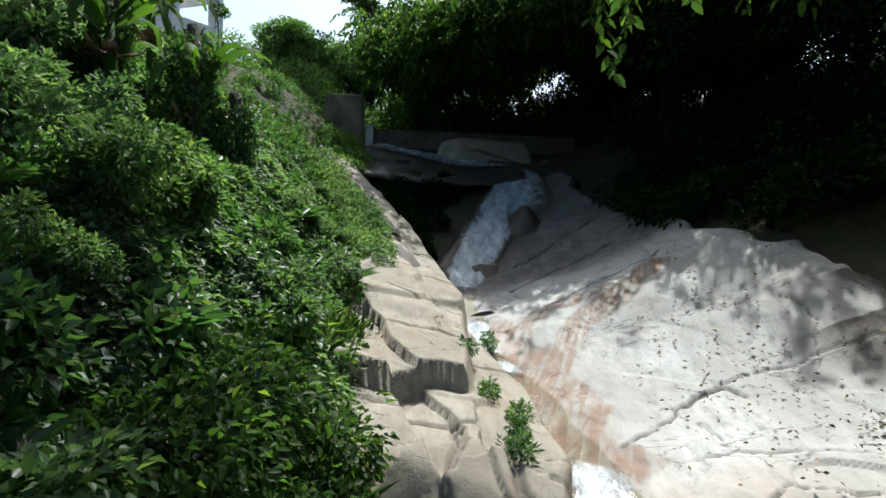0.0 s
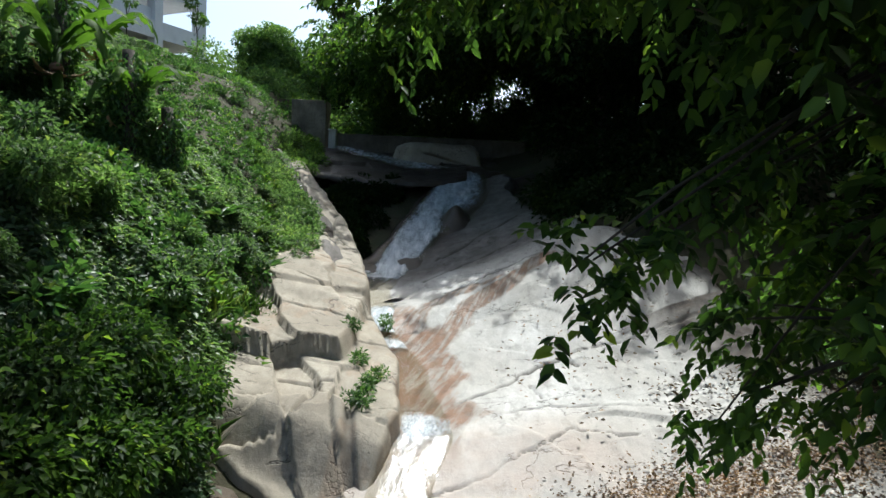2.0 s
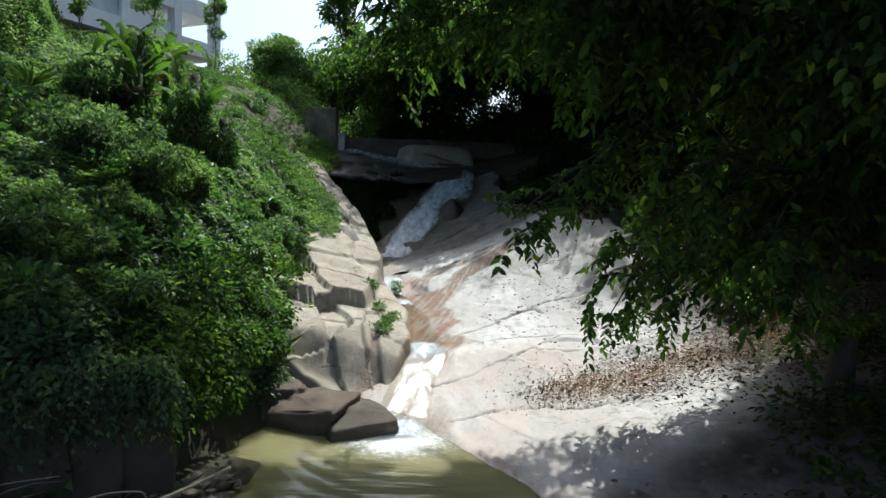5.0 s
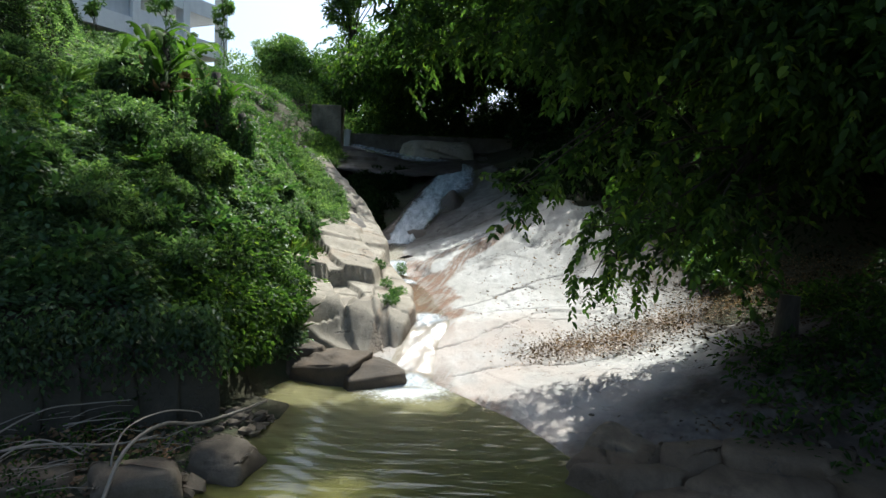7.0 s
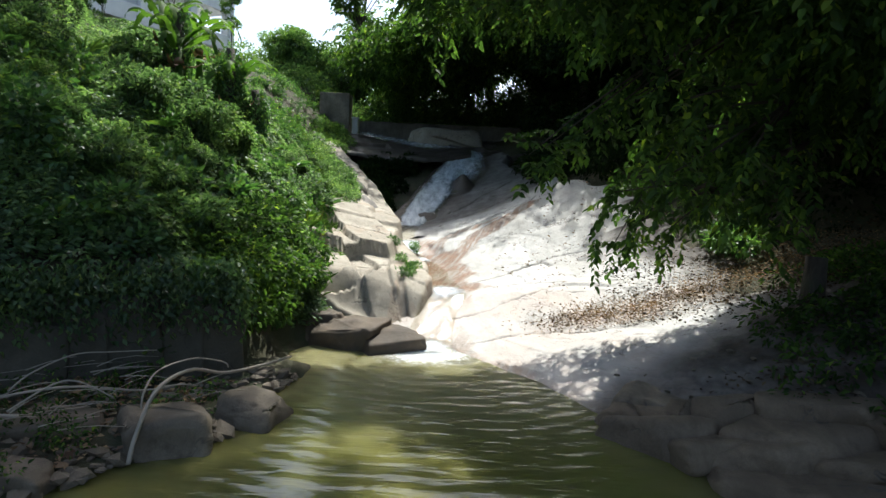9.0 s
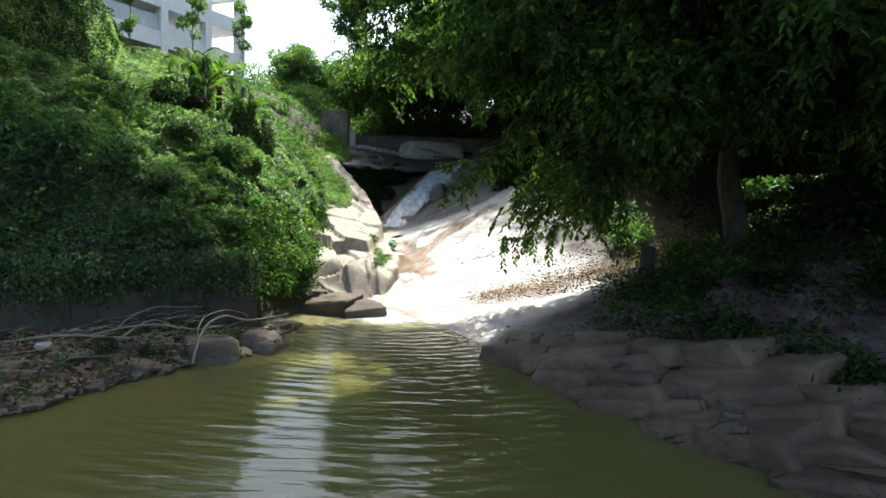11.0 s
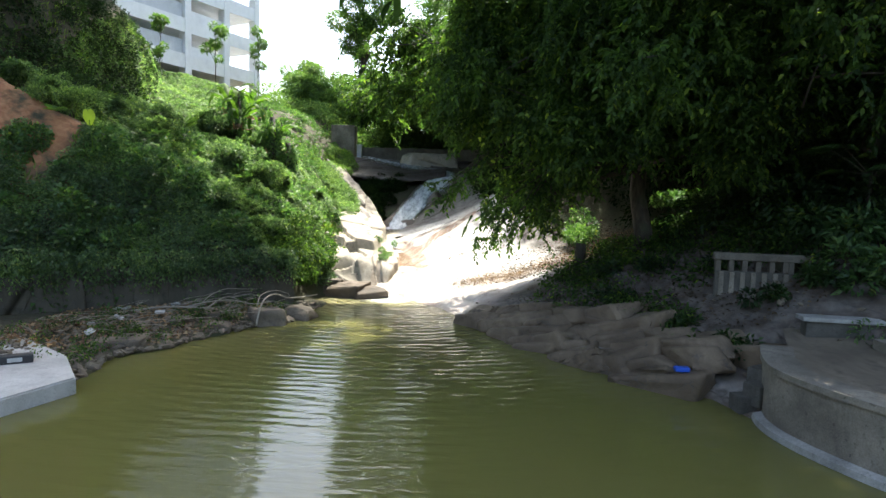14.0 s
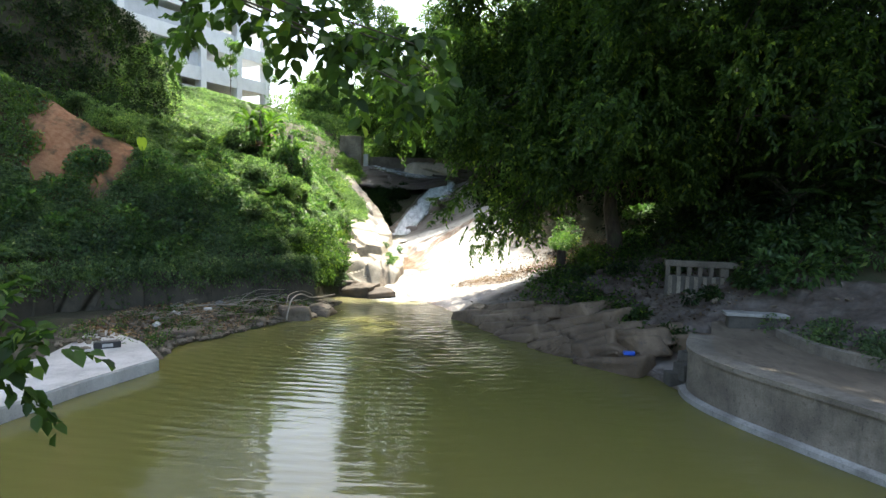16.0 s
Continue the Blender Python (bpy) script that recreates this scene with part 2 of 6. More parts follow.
def pool_mat():
    m = Mat("murky_pool_water")
    foam = m.attr("foam")
    silt = m.attr("silt")
    c = m.mix(silt, (0.14, 0.132, 0.040), (0.27, 0.25, 0.135))
    fm = m.node("ShaderNodeMapRange", {0: m.math("ADD", foam, m.math("MULTIPLY", m.noise(9, 6, 0.75), 0.9)), 1: 0.85, 2: 1.5}, interpolation_type="SMOOTHSTEP").outputs[0]
    m.b.subsurface_method = "BURLEY"
    m.set(Subsurface_Weight=1.0, Subsurface_Radius=(1.0, 1.0, 0.7), Subsurface_Scale=0.5)
    c = m.mix(fm, c, (0.85, 0.86, 0.86))
    m.set(Base_Color=c, Roughness=m.node("ShaderNodeMapRange", {0: fm, 3: 0.01, 4: 0.6}).outputs[0], IOR=1.42)
    amp = m.attr("ripple")
    where = m.node("ShaderNodeMapping", {0: m.geo.outputs["Position"], 1: (-2.0, -4.6, 0.0)}).outputs[0]
    rings = m.node("ShaderNodeTexWave", {"Vector": where, "Scale": 0.95, "Distortion": 5.0, "Detail": 2.0, "Detail Scale": 0.55}, wave_type="RINGS", rings_direction="Z").outputs[0]
    gust = m.ramp(m.noise(0.5, 2, 0.5, m.pos(0.6, 1.0, 1)), [(0.35, 0.35), (0.65, 1.0)])
    swell = m.noise(1.3, 2, 0.5, m.pos(0.2, 1.0, 1), 0.2)
    chop = m.noise(2.9, 3, 0.55, m.pos(0.28, 1.25, 1), 0.3)
    h = m.math("ADD", m.math("MULTIPLY", swell, 0.3), m.math("MULTIPLY", m.math("MULTIPLY", rings, gust), m.math("MULTIPLY", amp, 0.34)))
    h = m.math("ADD", h, m.math("MULTIPLY", chop, m.math("MULTIPLY", amp, 1.1)))
    m.bump(h, 1.0, 0.024)
    return m.m


def stream_mat():
    m = Mat("white_stream_water")
    foam = m.attr("foam")
    fine = m.noise(17.0, 9, 0.78, m.pos(2.6, 0.8, 0.9), 0.4)
    broad = m.noise(2.2, 4, 0.6, m.pos(2.4, 0.8, 0.8), 0.3)
    streak = m.math("ADD", m.math("MULTIPLY", fine, 0.6), m.math("MULTIPLY", broad, 0.4))
    lo = m.math("SUBTRACT", 0.72, m.math("MULTIPLY", foam, 0.62))
    mask = m.node("ShaderNodeMapRange", {0: streak, 1: lo, 2: m.math("ADD", lo, 0.46), 4: 0.95}, interpolation_type="SMOOTHSTEP").outputs[0]
    m.set(Base_Color=m.ramp(streak, [(0.36, (0.26, 0.31, 0.35)), (0.5, (0.56, 0.62, 0.67)), (0.62, (0.88, 0.90, 0.92))]), Roughness=0.55)
    m.b.inputs["Specular IOR Level"].default_value = 0.3
    m.bump(streak, 0.35, 0.04)
    thin = m.node("ShaderNodeBsdfTransparent", {0: (0.90, 0.88, 0.82)})
    gloss = m.node("ShaderNodeBsdfGlossy", {"Color": (0.9, 0.92, 0.95), "Roughness": 0.14})
    m.put(gloss.inputs["Normal"], m.node("ShaderNodeBump", {"Height": m.noise(7, 4, 0.6, m.pos(1.6, 0.8, 1)), "Strength": 0.6, "Distance": 0.05}).outputs[0])
    film = m.node("ShaderNodeMixShader", {0: 0.10, 1: thin.outputs[0], 2: gloss.outputs[0]})
    mx = m.node("ShaderNodeMixShader", {0: mask, 1: film.outputs[0], 2: m.b.outputs[0]})
    m.t.links.new(mx.outputs[0], m.out.inputs[0])
    return m.m


POOL, STREAM = pool_mat(), stream_mat()


# ---- mesh helpers ----
def hash2(i, j, s):
    h = np.sin(i * 127.1 + j * 311.7 + s * 74.7) * 43758.5453
    return h - np.floor(h)


def vnoise(x, y, s=0):
    i, j = np.floor(x), np.floor(y)
    u, v = x - i, y - j
    u, v = u * u * (3 - 2 * u), v * v * (3 - 2 * v)
    a, b = hash2(i, j, s), hash2(i + 1, j, s)
    c, d = hash2(i, j + 1, s), hash2(i + 1, j + 1, s)
    return (a + (b - a) * u) * (1 - v) + (c + (d - c) * u) * v - 0.5


def fbm(x, y, octaves=4, s=0):
    x, y = np.asarray(x, float), np.asarray(y, float)
    z, amp = 0, 1.0
    for k in range(octaves):
        z = z + amp * vnoise(x * 2 ** k, y * 2 ** k, s + k)
        amp *= 0.5
    return z


def step(x, a, b):
    t = np.clip((np.asarray(x, float) - a) / (b - a), 0, 1)
    return t * t * (3 - 2 * t)


def link_mesh(name, verts, faces, material, parent=None, smooth=True, label="", attrs=None):
    me = bpy.data.meshes.new(name)
    me.from_pydata(np.asarray(verts, float).reshape(-1, 3).tolist(), [], np.asarray(faces).tolist() if isinstance(faces, np.ndarray) else faces)
    me.materials.append(material)
    if smooth:
        me.polygons.foreach_set("use_smooth", [True] * len(me.polygons))
    for key, values in (attrs or {}).items():
        a = me.attributes.new(key, "FLOAT", "POINT")
        a.data.foreach_set("value", np.asarray(values, np.float32).ravel())
    me.update()
    ob = new(name, me)
    if parent is not None:
        ob.parent = parent
    if label:
        ob["label"] = label
    return ob


def grid_faces(n, m):
    i = np.arange(n * m).reshape(n, m)
    return np.stack([i[:-1, :-1], i[:-1, 1:], i[1:, 1:], i[1:, :-1]], -1).reshape(-1, 4)


def part(name, bm, material, parent, label="", smooth=False):
    me = bpy.data.meshes.new(name)
    bm.to_mesh(me)
    bm.free()
    me.materials.append(material)
    if smooth:
        me.polygons.foreach_set("use_smooth", [True] * len(me.polygons))
    ob = new(name, me)
    ob.parent = parent
    if label:
        ob["label"] = label
    return ob


def box_bm(x0, y0, z0, x1, y1, z1, bevel=0.0, m=None):
    bm = bmesh.new()
    bmesh.ops.create_cube(bm, size=1.0)
    bmesh.ops.scale(bm, vec=(x1 - x0, y1 - y0, z1 - z0), verts=bm.verts)
    bmesh.ops.translate(bm, vec=((x0 + x1) / 2, (y0 + y1) / 2, (z0 + z1) / 2), verts=bm.verts)
    if bevel:
        bmesh.ops.bevel(bm, geom=bm.edges[:], offset=bevel, segments=2, affect="EDGES", profile=0.6)
    if m is not None:
        bmesh.ops.transform(bm, matrix=m, verts=bm.verts)
    return bm


def thing(name, at=(0, 0, 0), label="", category="", group="", kind=""):
    ob = new(name)
    ob.empty_display_size = 0.2
    ob.location = at
    return tagged(ob, label, category, group, kind)


def tube(points, radii, sides=7):
    """Vertices and faces of a tapered tube along points."""
    P = [Vector(p) for p in points]
    V, F = [], []
    ref = Vector((0.31, 0.87, 0.21))
    for k, p in enumerate(P):
        d = (P[min(k + 1, len(P) - 1)] - P[max(k - 1, 0)]).normalized()
        a = d.cross(ref).normalized()
        b = d.cross(a)
        for s in range(sides):
            w = 2 * math.pi * s / sides
            V.append(p + (a * math.cos(w) + b * math.sin(w)) * radii[k])
    for k in range(len(P) - 1):
        for s in range(sides):
            n = (s + 1) % sides
            F.append((k * sides + s, k * sides + n, (k + 1) * sides + n, (k + 1) * sides + s))
    F.append(tuple(range(sides))[::-1])
    F.append(tuple(range((len(P) - 1) * sides, len(P) * sides)))
    return V, F


def tubes_mesh(list_of, name, material, parent, label=""):
    V, F = [], []
    for v, f in list_of:
        o = len(V)
        V += v
        F += [tuple(i + o for i in q) for q in f]
    return link_mesh(name, [tuple(v) for v in V], F, material, parent, True, label)


def leaf_arrays(P, D, N, L, W, fold=0.25, droop=0.15, oval=False):
    """One folded blade for each base point P, along D, facing N: a kite, or an oval leaf with a pointed tip."""
    P, D, N = np.asarray(P, float), np.asarray(D, float), np.asarray(N, float)
    D = D / (np.linalg.norm(D, axis=1, keepdims=True) + 1e-9)
    S = np.cross(D, N)
    S = S / (np.linalg.norm(S, axis=1, keepdims=True) + 1e-9)
    U = np.cross(S, D)
    L, W = np.broadcast_to(L, (len(P),))[:, None], np.broadcast_to(W, (len(P),))[:, None]
    if oval:
        a, b, rise = P + D * L * 0.27, P + D * L * 0.66 - U * L * droop * 0.4, U * W * fold * 0.8
        V = np.stack([P, a + S * W * 0.46 + rise, b + S * W * 0.43 + rise, P + D * L - U * L * droop, b - S * W * 0.43 + rise, a - S * W * 0.46 + rise], 1)
        i = np.arange(len(P))[:, None] * 6
        return V.reshape(-1, 3), np.concatenate([i + [0, 1, 2, 3], i + [0, 3, 4, 5]], 1).reshape(-1, 4)
    mid = P + D * L * 0.45
    V = np.stack([P, mid + S * W * 0.5 + U * W * fold, P + D * L - U * L * droop, mid - S * W * 0.5 + U * W * fold], 1)
    i = np.arange(len(P))[:, None] * 4
    F = np.concatenate([i + [0, 1, 2], i + [0, 2, 3]], 1).reshape(-1, 3)
    return V.reshape(-1, 3), F


def blade_mesh(name, V, F, material, parent=None, label=""):
    """Fast mesh of many triangles."""
    me = bpy.data.meshes.new(name)
    V, F = np.asarray(V, np.float32), np.asarray(F, np.int32)
    me.vertices.add(len(V))
    me.vertices.foreach_set("co", V.ravel())
    me.loops.add(F.size)
    me.loops.foreach_set("vertex_index", F.ravel())
    me.polygons.add(len(F))
    me.polygons.foreach_set("loop_start", np.arange(0, F.size, F.shape[1], dtype=np.int32))
    me.materials.append(material)
    me.update(calc_edges=True)
    ob = new(name, me)
    if parent is not None:
        ob.parent = parent
    if label:
        ob["label"] = label
    return ob


def unit(n, r=rng):
    v = r.normal(size=(n, 3))
    return v / np.linalg.norm(v, axis=1, keepdims=True)


# ---- the lie of the land ----
LEFT_Y = [-60, -30, -16, -10.3, -8.6, -6.6, -4.5, -3.8, -1.8, -0.8, -0.4, 1, 2.8, 3.6, 4.7, 5.5, 7.6, 10.3, 12.7, 16.6, 18.8, 22, 24.8, 25.6, 31, 60]
LEFT_X = [-9, -6, -4.6, -3.7, -3.3, -2.8, -3.0, -2.4, -1.6, -1.1, -0.5, -0.4, -0.1, 0.2, 1.0, 1.35, 1.75, 1.5, 0.62, -0.3, -1.1, -2.8, -4.1, -4.4, -4.5, -5]
RIGHT_Y = [-60, -30, -20, -14, -11.3, -9.8, -8.7, -7.1, -5.8, -4, -1.7, 1, 3, 4.5, 5.5, 8, 10.3, 12.5, 14, 15.5, 18, 20, 24, 31, 60]
RIGHT_X = [19, 17, 16, 13.4, 11.5, 10.6, 10.0, 9.75, 9.4, 7.75, 6.3, 4.65, 3.7, 2.4, 2.3, 2.64, 2.3, 1.6, 1.0, 0.7, 1.2, 1.9, 2.9, 4.0, 5]
BED_Y = [4.5, 5.2, 6.2, 7.4, 8, 10, 12.5, 13.2, 15, 17, 19, 24.3, 26, 30, 60]
BED_Z = [0.0, 0.1, 0.36, 0.72, 0.78, 0.9, 1.18, 1.42, 1.6, 1.95, 2.75, 4.8, 5.35, 6.5, 9.0]


def xl(y):
    return np.interp(y, LEFT_Y, LEFT_X)


def xr(y):
    return np.interp(y, RIGHT_Y, RIGHT_X)


def bed(y):
    return np.interp(y, BED_Y, BED_Z)


def worley(x, y, scale, seed):
    """Cells of broken rock: distance to the nearest joint, a random number and the offset from the middle of each cell."""
    u, v = np.asarray(x, float) / scale, np.asarray(y, float) / scale
    i, j = np.floor(u), np.floor(v)
    f1, f2 = np.full(u.shape, 9.0), np.full(u.shape, 9.0)
    ident, ox, oy = np.zeros(u.shape), np.zeros(u.shape), np.zeros(u.shape)
    for a in (-1, 0, 1):
        for b in (-1, 0, 1):
            cx, cy = i + a + 0.5 + 0.8 * (hash2(i + a, j + b, seed) - 0.5), j + b + 0.5 + 0.8 * (hash2(i + a, j + b, seed + 1) - 0.5)
            d = np.hypot(u - cx, v - cy)
            near = d < f1
            f2 = np.where(near, f1, np.minimum(f2, d))
            ident = np.where(near, hash2(i + a, j + b, seed + 2), ident)
            ox, oy = np.where(near, u - cx, ox), np.where(near, v - cy, oy)
            f1 = np.where(near, d, f1)
    return (f2 - f1) * scale, ident, ox * scale, oy * scale


def broken(x, y, scale, seed, lift, tilt, joint):
    """Relief of angular blocks with open joints; also the joints themselves."""
    wx, wy = x + 0.35 * scale * fbm(x / scale, y / scale, 3, seed + 5), y + 0.35 * scale * fbm(x / scale + 7, y / scale, 3, seed + 6)
    gap, k, ox, oy = worley(wx, wy, scale, seed)
    z = lift * (k - 0.5) + tilt * (ox * (np.modf(k * 7.3)[0] - 0.5) + oy * (np.modf(k * 13.7)[0] - 0.5)) * 2
    groove = 1 - step(gap, joint * 0.3, joint * 1.3)
    return z - 0.6 * joint * groove, groove


def slab_z(x, y):
    """Granite dome on the far side of the stream, dipping to the water."""
    d = np.maximum(x - xr(y), 0)
    m = np.interp(y, [3, 5, 7, 8.5, 10, 11, 12, 14, 18, 24, 31], [0.28, 0.17, 0.12, 0.12, 0.19, 0.26, 0.34, 0.42, 0.42, 0.36, 0.3])
    up = m * (0.55 * d + 0.16 * np.minimum(d, 5) ** 1.6) + 0.16 * np.maximum(d - 4.0, 0) ** 1.15
    near = 0.30 * d ** 1.15
    k = step(y, 1.0, 5.5)
    return bed(y) + near * (1 - k) + up * k


def ledge_z(x, y):
    """Blocky rock shelf on the near bank of the stream: flat tops with sharp risers between them."""
    d = xl(y) - x
    wob = 0.16 * fbm(x * 1.3, y * 1.3, 3, 67)
    z = bed(y) + 0.24 + 0.20 * d
    z = z + 0.42 * step(y - 0.55 * x + wob, 9.18, 9.24) * step(x + wob, 0.55, 0.35)
    z = z + 0.12 * step(y - 0.7 * x + 2 * wob, 12.6, 12.75)
    z = z + 0.16 * step(d + 2 * wob, 0.95, 1.05) * step(y, 11, 11.6)
    low = 1 - step(y + 0.12 * x + wob, 6.25, 7.1)
    z = z - low * (0.42 + 0.10 * d) - 0.2 * (1 - step(y + 0.5 * x + wob, 6.0, 6.1))
    return z - 0.25 * (1 - step(y, 4.7, 5.3))


def verge(y):
    """Width of bare ledge between the stream and the green bank."""
    return np.interp(y, [3, 5, 6, 8, 11, 12.4, 13.4, 15, 18, 25], [1.0, 1.5, 2.1, 2.6, 2.5, 1.6, 1.5, 1.8, 1.5, 1.3])


def bank_z(x, y):
    """Soil of the vegetated bank beyond the ledge or the retaining wall."""
    d = xl(y) - x
    wall = np.interp(y, [-12, -6, -2.5, -1, 0, 1, 2, 3], [6.5, 6.3, 6.0, 4.5, 3.6, 2.2, 0.9, 0.6])
    low = np.where(d < wall + 0.45, 0.04 + 0.14 * np.minimum(d, 2.4), 1.5 + 0.58 * (d - wall))
    dd = np.maximum(d - verge(y), 0)
    high = bed(y) + 0.22 * np.minimum(d, verge(y)) + np.where(dd < 2.9, 1.0 * dd, 2.9 + np.interp(y, [10, 18, 26], [0.45, 0.36, 0.30]) * (dd - 2.9))
    k = step(y, 1.5, 4.5)
    z = low * (1 - k) + high * k
    z = z + 2.6 * np.maximum(d - np.interp(y, [0, 10, 20, 27], [14.8, 14.4, 13.0, 12.6]), 0) * (1 - step(y, 23, 28))
    top = np.interp(y, [-5, 10, 20, 30], [14.5, 14.2, 13.4, 12.6])
    return np.where(z > top, top + 0.03 * (z - top), z)


def shore_z(x, y):
    """Soil of the shaded bank on the slab's side."""
    d = x - xr(y)
    z = slab_z(x, y) - 0.12
    top = 11.0
    return np.where(z > top, top + 0.03 * (z - top), z)


def ground_z(x, y):
    x, y = np.asarray(x, float), np.asarray(y, float)
    mid = np.where(y < 4.5, -0.9, bed(y) - 0.35)
    z = np.where(x < xl(y), bank_z(x, y), np.where(x > xr(y), shore_z(x, y), mid))
    lift = fbm(x * 0.35, y * 0.35, 3, 5) * 0.5 * step(np.abs(x - 1.5), 4, 9) * step(z, 0.6, 2.0)
    far = step(np.hypot(x, y - 10), 45, 110)
    return (z + lift) * (1 - far) + 7.5 * far


# ---- ground ----
def axis(lo, hi, a, b, fine):
    near = np.arange(a, b + 1e-6, fine)
    out_hi = b + np.cumsum(fine * 1.22 ** np.arange(1, 60))
    out_lo = a - np.cumsum(fine * 1.22 ** np.arange(1, 60))
    return np.concatenate([out_lo[out_lo > lo][::-1], near, out_hi[out_hi < hi]])


gx, gy = axis(-3000, 3000, -26, 22, 0.3), axis(-3000, 3000, -26, 40, 0.3)
X, Y = np.meshgrid(gx, gy)
Z = ground_z(X, Y)
rock_zone = ((X < xl(Y)) & (X > xl(Y) - verge(Y) - 0.35) & (Y > 3.2) & (Y < 25)) | ((X > xr(Y)) & (X < xr(Y) + 5.5) & (Y > -6) & (Y < 26))
Z = np.where(rock_zone, Z - 0.45, Z)
Z = np.where((X < -2.2) & (X > -10) & (Y < -3.6) & (Y > -17), np.minimum(Z, 0.16), Z)
Z = np.where((X > 9.2) & (X < 22) & (Y < -6.6) & (Y > -26), np.minimum(Z, 0.7), Z)
red = np.exp(-(((X + 9.5) / 1.7) ** 2 + ((Y - 2.0) / 2.3) ** 2) * 1.0) * 1.7
red = np.clip(red + 0.8 * np.exp(-(((X + 8.5) / 1.6) ** 2 + ((Y - 10.5) / 1.6) ** 2)), 0, 1)
tagged(link_mesh("ground", np.stack([X, Y, Z], -1), grid_faces(len(gy), len(gx)), SOIL, attrs={"red": red}),
       "humus darkened as shade between plants, and red earth of a wooded stream valley", "ground", kind="structure")

# ---- pool ----
px, py = np.arange(-12, 18.01, 0.3), np.arange(-55, 5.6, 0.3)
X, Y = np.meshgrid(px, py)
r = np.hypot((X - 1.75) / 1.25, Y - 4.35)
foam = np.clip(1.15 - r / 1.3, 0, 1)
silt = np.clip(1.15 - np.hypot((X - 2.0) / 1.2, (Y - 4.4)) / 4.2, 0, 1)
ripple = np.clip(1.25 - np.hypot(X - 2, Y - 4) / 19, 0.2, 1)
tagged(link_mesh("water", np.stack([X, Y, 0.03 * foam], -1), grid_faces(len(py), len(px)), POOL, attrs={"foam": foam, "silt": silt, "ripple": ripple}),
       "murky olive pool with ripples and foam below the fall", "water", kind="structure")


# ---- rock ----
def seg_dist(x, y, pts):
    best = np.full(np.shape(x), 9.0)
    for (ax, ay), (bx, by) in zip(pts[:-1], pts[1:]):
        t = np.clip(((x - ax) * (bx - ax) + (y - ay) * (by - ay)) / ((bx - ax) ** 2 + (by - ay) ** 2), 0, 1)
        best = np.minimum(best, np.hypot(x - ax - t * (bx - ax), y - ay - t * (by - ay)))
    return best


CRACKS = [[(2.68, 8.69), (3.3, 9.3), (3.79, 9.75), (4.7, 10.33), (6.27, 10.55), (7.42, 10.64), (8.24, 10.48)],
          [(3.9, 9.9), (4.67, 10.3), (4.95, 9.95)], [(4.0, 9.34), (4.24, 8.79)], [(6.29, 10.4), (6.74, 11.19), (6.48, 12.0)],
          [(2.3, 6.2), (3.3, 6.7), (4.4, 7.5), (6.0, 7.3)], [(2.6, 5.0), (3.8, 5.3), (5.2, 5.0), (6.4, 5.4)],
          [(1.3, 13.3), (2.2, 14.0), (3.4, 14.6), (5.0, 14.9)], [(6.3, 9.51), (6.66, 8.84), (6.91, 8.61)], [(3.0, 8.1), (4.17, 8.41), (4.94, 8.4), (6.2, 8.0)], [(1.6, 15.6), (2.8, 16.4), (4.4, 17.0)], [(2.0, 17.6), (3.2, 18.4), (4.6, 19.4)]]

sy, sd = np.arange(-6.9, 25.5, 0.042), np.arange(-1.5, 6.6, 0.042)
Y, D = np.meshgrid(sy, sd, indexing="ij")
X = xr(Y) + D
Z = slab_z(X, Y)
under = np.maximum(-D, 0)
Z = Z - under * np.interp(Y, [4.0, 5.5, 7, 16, 18], [0.7, 0.12, 0.10, 0.10, 0.3])
Z = Z + 0.05 * fbm(X * 0.6, Y * 0.6, 2, 11) * step(D, 0, 0.8) + 0.022 * fbm(X * 2.5 + Y, Y * 1.4, 4, 12)
shelf = 1 - step(Y + 0.5 * fbm(X, Y, 3, 18), 0.8, 3.0)
bedded = Z + 0.62 * fbm(X * 0.36 + 0.2 * Y, Y * 0.36, 3, 21) + 0.42 * fbm(X * 1.3, Y * 1.1, 4, 22)     # beds of rock broken into steps
layer = bedded / 0.34
tread, riser = np.floor(layer), step(layer - np.floor(layer), 0.84, 0.97)
blocks, gaps = broken(X + 0.5 * Y, Y - 0.4 * X, 1.7, 21, 0.10, 0.10, 0.03)
stepped = 0.34 * (tread + 0.7 * riser) + 0.102 * (layer - tread) + blocks + 0.03 * fbm(X * 3, Y * 3, 4, 17)
gaps = np.maximum(gaps, 0.8 * step(layer - tread, 0.74, 0.82) * (1 - step(layer - tread, 0.84, 0.9)))
Z = Z + 0.25 * shelf * (stepped - Z) * step(D, -0.2, 0.5)
sheet, sheet_gap = broken(X + 0.6 * Y, (Y - 0.5 * X) * 0.45, 2.1, 27, 0.05, 0.015, 0.02)
Z = Z + (1 - shelf) * sheet * step(D, 0.2, 1.0)
crack = np.zeros_like(X)
for k, c in enumerate(CRACKS):
    dd = seg_dist(X + 0.16 * fbm(X * 2.5, Y * 2.5, 4, 20 + k), Y + 0.16 * fbm(X * 2.5, Y * 2.5, 4, 30 + k), c)
    w = (0.026, 0.055, 0.018, 0.018, 0.02, 0.02, 0.04, 0.022, 0.02, 0.06, 0.06)[k]
    crack = np.maximum(crack, (1 - step(dd, w * 0.4, w * 1.6)) * (0.35 + 0.65 * step(fbm(X * 1.2, Y * 1.2, 2, 40 + k), -0.25, 0.1)))
Z = Z - 0.06 * crack
crack = np.clip(crack + 0.95 * shelf * gaps + 0.3 * (1 - shelf) * sheet_gap * step(fbm(X, Y, 2, 59), 0, 0.25), 0, 1)
Z[:, -3:] -= 0.9
